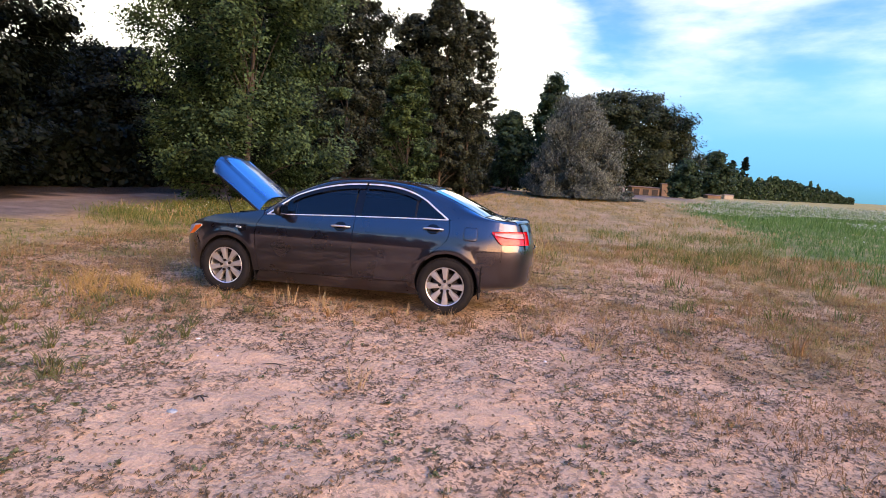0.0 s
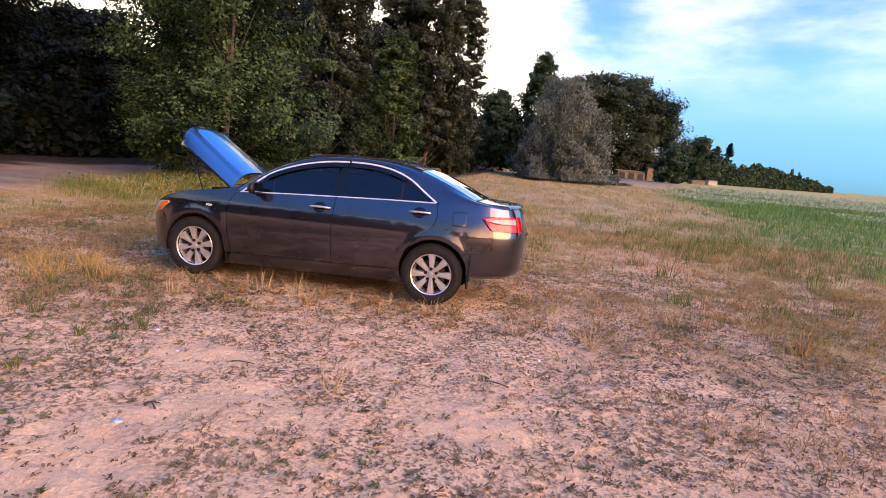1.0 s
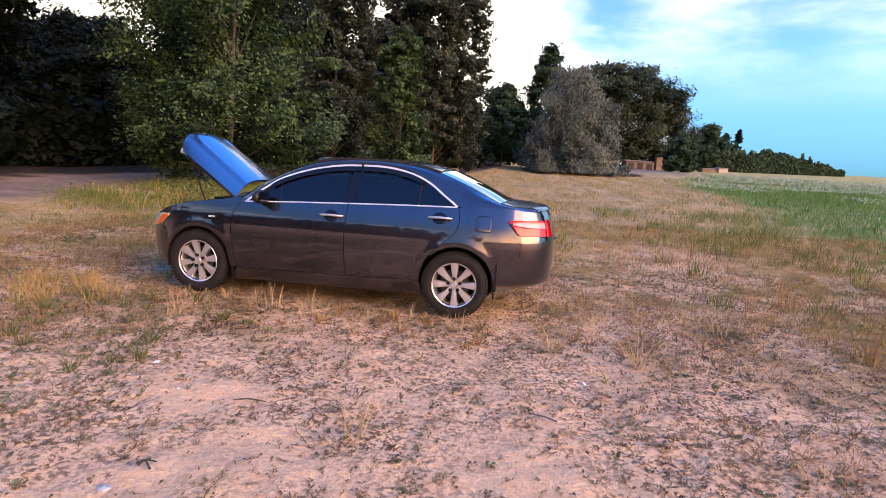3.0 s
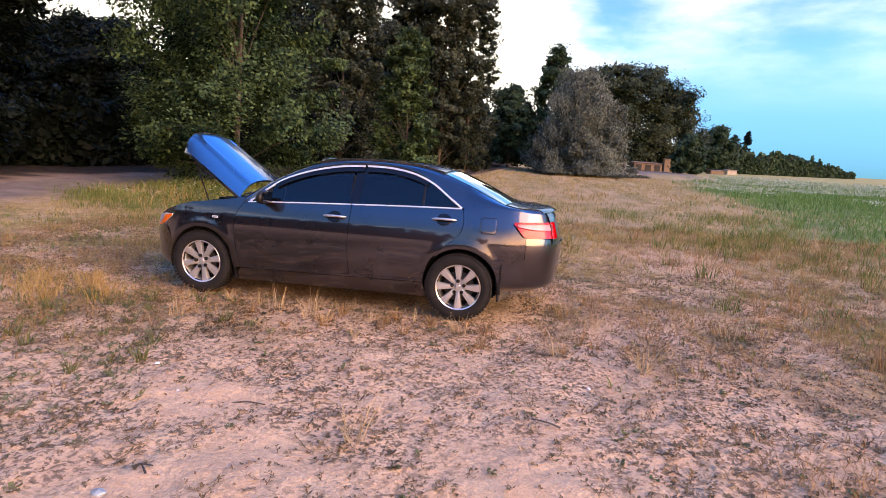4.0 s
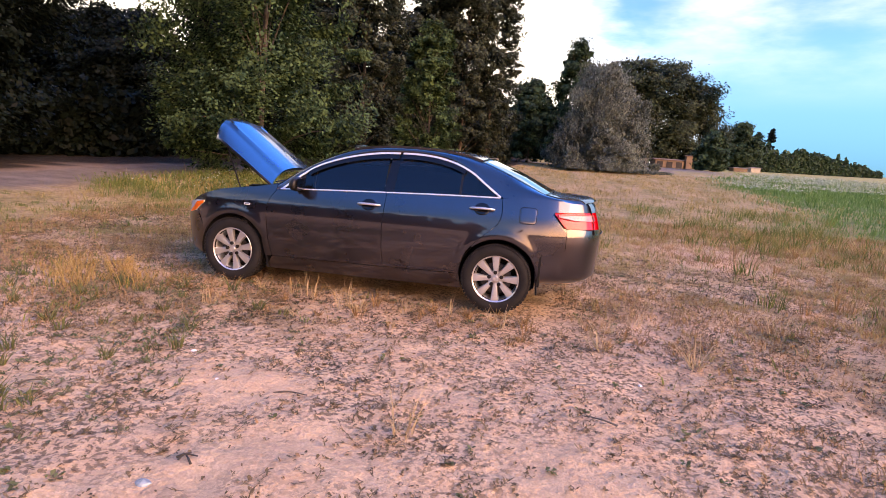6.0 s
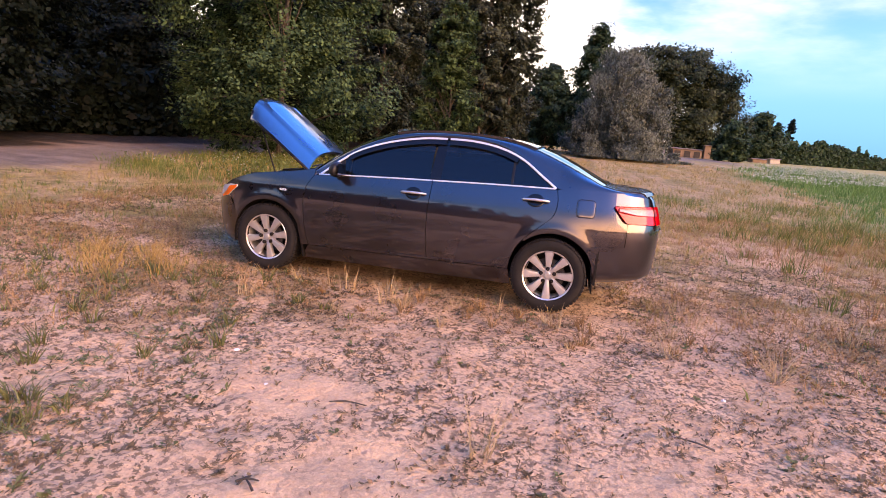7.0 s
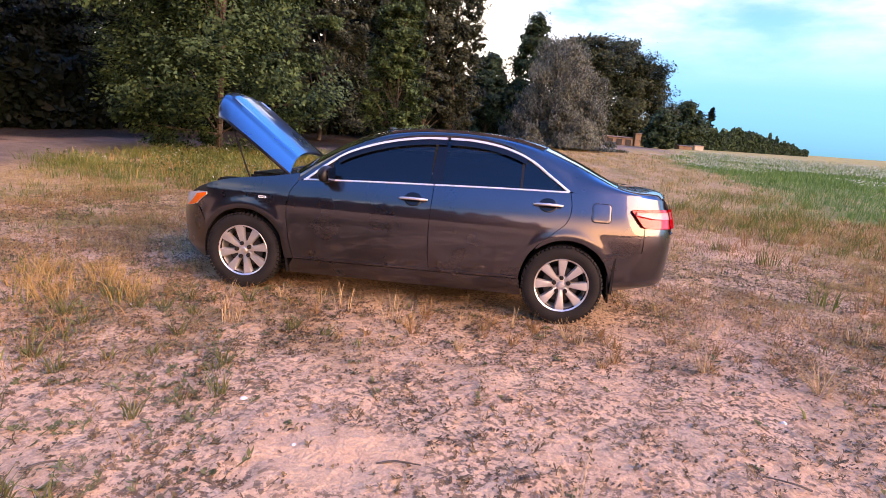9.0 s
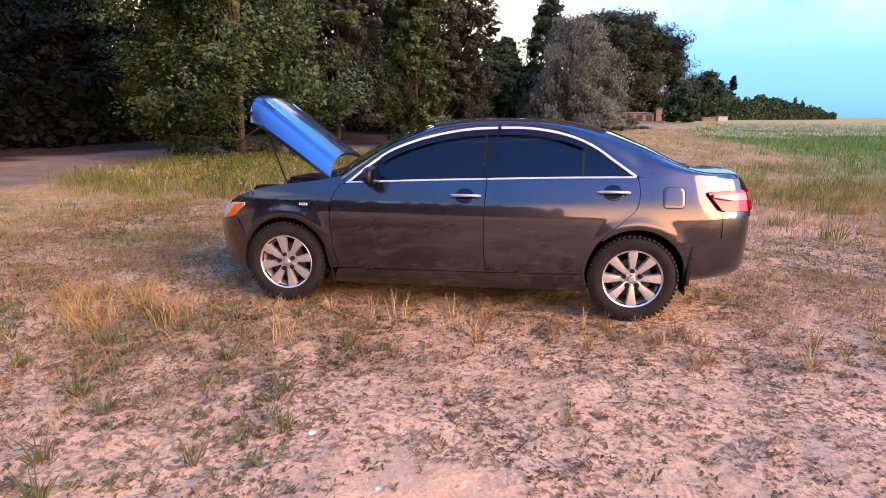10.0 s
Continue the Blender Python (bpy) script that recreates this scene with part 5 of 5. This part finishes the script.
corner = wrap(True, X(2.29), X(1.99), bend([(0, 0.862), (1, 0.862)]), bend([(X(2.29), 1.090), (X(1.99), 1.110)]), 24, 10, -0.004)
both_sides("corner_panel", corner, PAINT)
# shoulder between the boot lid and the side
corner_low = np.vstack([on_side(np.array([(1.80, 1.126), (1.90, 1.121)])), corner[-1][::-1][:-2]])
shoulder_top = resample(np.stack([deck_x, -deck_y - 0.003, deck_z], -1), 24)
shoulder = coons(corner_low, shoulder_top, [corner_low[0], shoulder_top[0]], [corner_low[-1], shoulder_top[-1]], 28, 6)
both_sides("rear_shoulder", shoulder, PAINT)


# open bonnet: flat plan of it, turned up about its hinge line
HINGE = np.array([-1.035, 1.035])
OPEN = radians(36.5)


def bonnet_grid(nu=33, nv=22, drop=0.0):
    v = np.linspace(0, 1, nv)[:, None]
    u = np.linspace(-1, 1, nu)[None]
    rear_edge = 0.17 * (1 - np.abs(u) ** 2.2)
    nose = 0.85 + 0.235 * (1 - np.abs(u) ** 2.6)
    s = rear_edge + (nose - rear_edge) * v
    half = np.interp(v, [0, 0.3, 0.7, 0.9, 1.0], [0.705, 0.700, 0.668, 0.635, 0.60])
    y = u * half
    crown = 0.074 * (1 - np.abs(u) ** 2.0) - 0.006 * v**3 - 0.022 * np.maximum(0, v - 0.93) / 0.07 - 0.035 * v**2 * np.abs(u) ** 4
    for c in (0.56, -0.56):
        crown = crown + 0.009 * np.exp(-(((u - c * (1 - 0.12 * v)) / 0.035) ** 2)) + 0.006 * (np.abs(u) < 0.56)
    h = crown - drop
    x = HINGE[0] - s * math.cos(OPEN) + h * math.sin(OPEN)
    z = HINGE[1] + s * math.sin(OPEN) + h * math.cos(OPEN)
    return np.stack([x, y + 0 * x, z], -1)


bonnet = part("bonnet", sheet(bonnet_grid(), 0.016, inward=(-math.sin(OPEN), 0, -math.cos(OPEN))), PAINT, car, "open bonnet reflecting blue sky")
part("bonnet_liner", sheet(bonnet_grid(21, 14, 0.017), 0.01, inward=(-math.sin(OPEN), 0, -math.cos(OPEN))), PLASTIC, bonnet, "black underside liner")
part("bonnet_prop", tube([(-1.43, -0.64, 0.93), (-1.56, -0.62, 1.24), (-1.63, -0.60, 1.395)], 0.008, 8), PLASTIC, car, "thin black prop rod")

# engine bay
bay = part("engine_bay", box((0.95, 1.36, 0.05), (-1.47, 0, 0.66)), UNDER, car, "dark engine bay")
part("engine_cover", box((0.42, 0.62, 0.14), (-1.45, 0.12, 0.905), 0.03), PLASTIC, bay, "black plastic engine cover")
part("fuse_box", box((0.26, 0.18, 0.13), (-1.33, -0.52, 0.915), 0.02), PLASTIC, bay)
part("battery", box((0.22, 0.20, 0.16), (-1.70, -0.44, 0.845), 0.015), PLASTIC, bay)
part("slam_panel", box((0.10, 1.24, 0.06), (-1.90, 0, 0.785), 0.015), PLASTIC, bay)
part("cowl_grille", sheet(across(np.stack([np.linspace(-1.13, -0.97, 6), np.full(6, -0.69), np.linspace(0.985, 1.032, 6)], -1), np.full(6, 0.012), np.full(6, -0.16)), 0.02), PLASTIC, car, "black cowl grille below the windscreen")
for wy in (-0.45, 0.12):
    part("wiper", tube(curve([(-1.13, wy, 1.055), (-1.10, wy + 0.25, 1.075), (-1.03, wy + 0.50, 1.085)], 8), 0.008, 6), PLASTIC, car)

# inner shell: floor, wheel housings and firewall close the body to the light
part("floor_pan", box((3.5, 1.50, 0.06), (0.02, 0, 0.26), 0.02), UNDER, car, "dark underbody")
part("firewall", box((0.04, 1.40, 0.70), (-0.99, 0, 0.62)), UNDER, car)
part("front_wall", box((0.04, 1.24, 0.36), (-1.90, 0, 0.50)), UNDER, car)
part("rear_wall", box((0.04, 1.30, 0.60), (2.05, 0, 0.70)), UNDER, car)
for sy in (-1, 1):
    part("inner_side", box((1.92, 0.02, 0.76), (0.04, sy * 0.79, 0.64)), UNDER, car)
    part("wheel_liner", box((0.02, 0.42, 0.40), (1.815, sy * 0.66, 0.50)), UNDER, car)
    part("inner_quarter", box((0.24, 0.02, 0.46), (1.90, sy * 0.66, 0.80)), UNDER, car)
    for ax, (acx, acz, acr) in ((0, FRONT_ARCH), (1, REAR_ARCH)):
        a = np.radians(np.linspace(195, -15, 26))
        ys = np.array([0.40, 0.62, 0.80, 0.862])
        g = np.stack([np.stack([acx + (acr + 0.004) * np.cos(a), np.full(26, sy * yy), acz + (acr + 0.004) * np.sin(a)], -1) for yy in ys])
        part("wheel_housing", sheet(g, 0), UNDER, car)
        spokes_in = np.stack([g[0] * [k, 0, k] + [(1 - k) * acx, sy * 0.41, (1 - k) * acz] for k in (0.05, 0.5, 1.0)])
        part("housing_wall", sheet(spokes_in, 0.0), UNDER, car)

# mouldings and fittings
for hx, hz in ((0.105, 0.930), (1.225, 0.985)):
    for sy in (1,):
        yb = -float(side_y(hx, hz))
        cup = spin_profile([(0.001, 0.0), (0.045, 0.0), (0.058, -0.004), (0.063, 0.004)], 24)
        for vert in cup.verts:
            rx, rz = hx + vert.co.x * 1.2, hz + 0.004 + vert.co.z * 0.9
            vert.co = Vector((rx, -float(side_y(rx, rz)) - 0.004 + vert.co.y * 0.3, rz))
        part("handle_recess", cup, GLOSS, front_door if hx < 0.5 else rear_door)
        bar = curve([(hx - 0.118, yb + 0.002, hz + 0.004), (hx - 0.09, yb - 0.030, hz + 0.010), (hx, yb - 0.042, hz + 0.014), (hx + 0.09, yb - 0.034, hz + 0.012), (hx + 0.120, yb + 0.002, hz + 0.008)], 18)
        hb = tube(bar, np.interp(np.linspace(0, 1, 18), [0, 0.15, 0.5, 0.85, 1], [0.008, 0.0115, 0.0125, 0.0115, 0.008]), 10)
        part("door_handle", hb, ALLOY, front_door if hx < 0.5 else rear_door, "pale shining door handle")


def rounded_rect(cx, cz, w, h, r, n=8):
    pts = []
    for sx, sz, a0 in ((1, 1, 0), (-1, 1, 90), (-1, -1, 180), (1, -1, 270)):
        for k in range(n):
            a = radians(a0 + 90 * k / (n - 1))
            pts.append((cx + sx * (w / 2 - r) + r * math.cos(a), cz + sz * (h / 2 - r) + r * math.sin(a)))
    return np.array(pts)


flap = rounded_rect(1.665, 0.962, 0.158, 0.152, 0.032)
g = np.stack([on_side(flap * k + (1 - k) * np.array([1.665, 0.962]), 0.0012) for k in (0.02, 0.35, 0.7, 0.93, 1.0)])
g[4, :, 1] += 0.002
part("fuel_flap", sheet(g, 0, close=True), PAINT, car)
ringline = on_side(np.vstack([flap, flap[:1]]), 0.0)
part("fuel_flap_gap", tube(ringline, 0.0032, 6, cap=False), PLASTIC, car)
part("seam_line", tube(on_side(np.array(quarter_low[30:]) + [0, 0.0], -0.001), 0.003, 5), PLASTIC, car)

# small pale badge on the wing: lettering too small to read
badge = part("wing_badge", sheet(on_side(np.stack([rounded_rect(-1.205, 0.832, 0.074 * k, 0.021 * k, 0.010 * k) for k in (0.02, 0.6, 1.0)]), 0.012), 0, close=True), PALE_PLATE, car, "small pale oval badge")
for bx in (-1.223, -1.205, -1.187):
    part("badge_bar", sheet(on_side(coons([(bx - 0.007, 0.828), (bx + 0.007, 0.828)], [(bx - 0.007, 0.837), (bx + 0.007, 0.837)], [(bx - 0.007, 0.828), (bx - 0.007, 0.837)], [(bx + 0.007, 0.828), (bx + 0.007, 0.837)], 2, 2), 0.015), 0.002, inward=(0, 1, 0)), BAR_INK, badge)

# mirrors
for sy in (-1, 1):
    bm = bmesh.new()
    bmesh.ops.create_icosphere(bm, subdivisions=3, radius=1.0)
    for vert in bm.verts:
        c = vert.co
        vert.co = Vector((-0.615 + 0.072 * c.x * (0.55 if c.x > 0 else 1.0), sy * (0.975 + 0.115 * c.y * (1 - 0.12 * c.z)), 1.082 + 0.072 * math.copysign(abs(c.z) ** 0.8, c.z)))
    m_ob = part("side_mirror", bm, PLASTIC, car, "black side mirror")
    part("mirror_foot", box((0.085, 0.11, 0.03), (-0.655, sy * 0.878, 1.032), 0.01), PLASTIC, m_ob)
    part("mirror_glass", box((0.004, 0.18, 0.11), (-0.573, sy * 0.975, 1.084), 0.0), GLASS, m_ob, "mirror glass")
    part("mirror_corner", sheet(np.array(on_side(coons([(-0.84, 1.02), (-0.62, 1.033)], [(-0.84, 1.022), (-0.62, 1.17)], [(-0.84, 1.02), (-0.84, 1.022)], [(-0.62, 1.033), (-0.62, 1.17)], 8, 6), 0.0)) * [1, -sy, 1], 0.01, inward=(0, -sy, 0)), PLASTIC, car)

# mud flaps
for sy in (-1, 1):
    part("mud_flap", box((0.014, 0.16, 0.24), (1.792, sy * 0.775, 0.335), 0.005, pose(0, 0, 0, 0, -6, 0)), PLASTIC, car)
    part("mud_flap", box((0.02, 0.16, 0.17), (-0.985, sy * 0.80, 0.27), 0.006, pose(0, 0, 0, 0, -8, 0)), PLASTIC, car)


# ---- wheels ----
def wheel(x, y, side, turn):
    """Tyre with tread blocks, eight-spoke alloy rim, nuts, cap and brake disc. side: -1 faces -y."""
    root = part("wheel", spin_profile([(0.205, 0.075), (0.228, 0.092), (0.262, 0.104), (0.298, 0.104), (0.320, 0.090), (0.329, 0.06), (0.331, 0.0), (0.329, -0.06), (0.320, -0.09), (0.298, -0.104), (0.228, -0.092), (0.205, -0.075)], 72), RUBBER, car, "dusty black tyre")
    blocks = bmesh.new()
    for k in range(56):
        a = k * math.tau / 56
        for row, off in ((0.078, 0), (0.028, 0.5), (-0.028, 0.0), (-0.078, 0.5)):
            m = Matrix.Rotation(-(a + off * math.tau / 56), 4, "Y") @ pose(0.3285 - (0.006 if abs(row) > 0.05 else 0), row, 0, 0, 0, -25 if row > 0 and abs(row) > 0.05 else 25 if abs(row) > 0.05 else 0)
            bmesh.ops.create_cube(blocks, size=1, matrix=m @ Matrix.Diagonal((0.016, 0.040, 0.024, 1)))
    part("tread", blocks, RUBBER, root, smooth=False)
    rim = part("rim", spin_profile([(0.214, 0.088), (0.225, 0.095), (0.229, 0.090), (0.224, 0.084), (0.212, 0.076), (0.204, 0.06), (0.200, 0.0), (0.200, -0.08)], 64), ALLOY, root, "silver alloy rim")
    for k in range(8):
        a = k * math.tau / 8
        q = np.linspace(0, 1, 9)
        rad = 0.045 + 0.170 * q
        half = np.interp(q, [0, 0.35, 0.75, 1], [0.019, 0.026, 0.037, 0.045])
        rise = np.interp(q, [0, 0.3, 0.8, 1], [0.072, 0.082, 0.088, 0.086])
        g = np.stack([np.stack([rad, rise - drop, half * s], -1) for s, drop in ((-1.0, 0.022), (-0.8, 0.003), (0, 0.0), (0.8, 0.003), (1.0, 0.022))])
        c, s_ = math.cos(a), math.sin(a)
        g = np.stack([g[..., 0] * c - g[..., 2] * s_, g[..., 1], g[..., 0] * s_ + g[..., 2] * c], -1)
        part("spoke", sheet(g, 0.02, inward=(0, -1, 0)), ALLOY, rim)
    hub = part("hub_cap", spin_profile([(0.001, 0.088), (0.024, 0.086), (0.030, 0.080), (0.033, 0.066), (0.072, 0.062), (0.078, 0.052), (0.078, 0.03)], 40), ALLOY, rim)
    for k in range(5):
        a = k * math.tau / 5 + 0.3
        nut = spin_profile([(0.001, 0.090), (0.013, 0.090), (0.018, 0.086), (0.018, 0.066)], 10)
        bmesh.ops.translate(nut, verts=nut.verts, vec=(0.062 * math.cos(a), 0.004, 0.062 * math.sin(a)))
        part("wheel_nut", nut, UNDER, rim, "black wheel nut")
    part("brake_disc", spin_profile([(0.05, 0.030), (0.150, 0.030), (0.152, 0.020), (0.152, 0.01), (0.05, 0.01)], 48), DARK_METAL, root, "dull brake disc")
    part("wheel_back", spin_profile([(0.001, -0.05), (0.20, -0.05)], 32), UNDER, root)
    root.matrix_basis = pose(x, y, 0.333, 0, 0, 180 if side < 0 else 0) @ pose(0, 0, 0, 0, turn, 0)
    return root


wheel(-1.39, -0.775, -1, 12)
wheel(1.41, -0.785, -1, 2)
wheel(-1.39, 0.775, 1, 30)
wheel(1.41, 0.785, 1, 17)
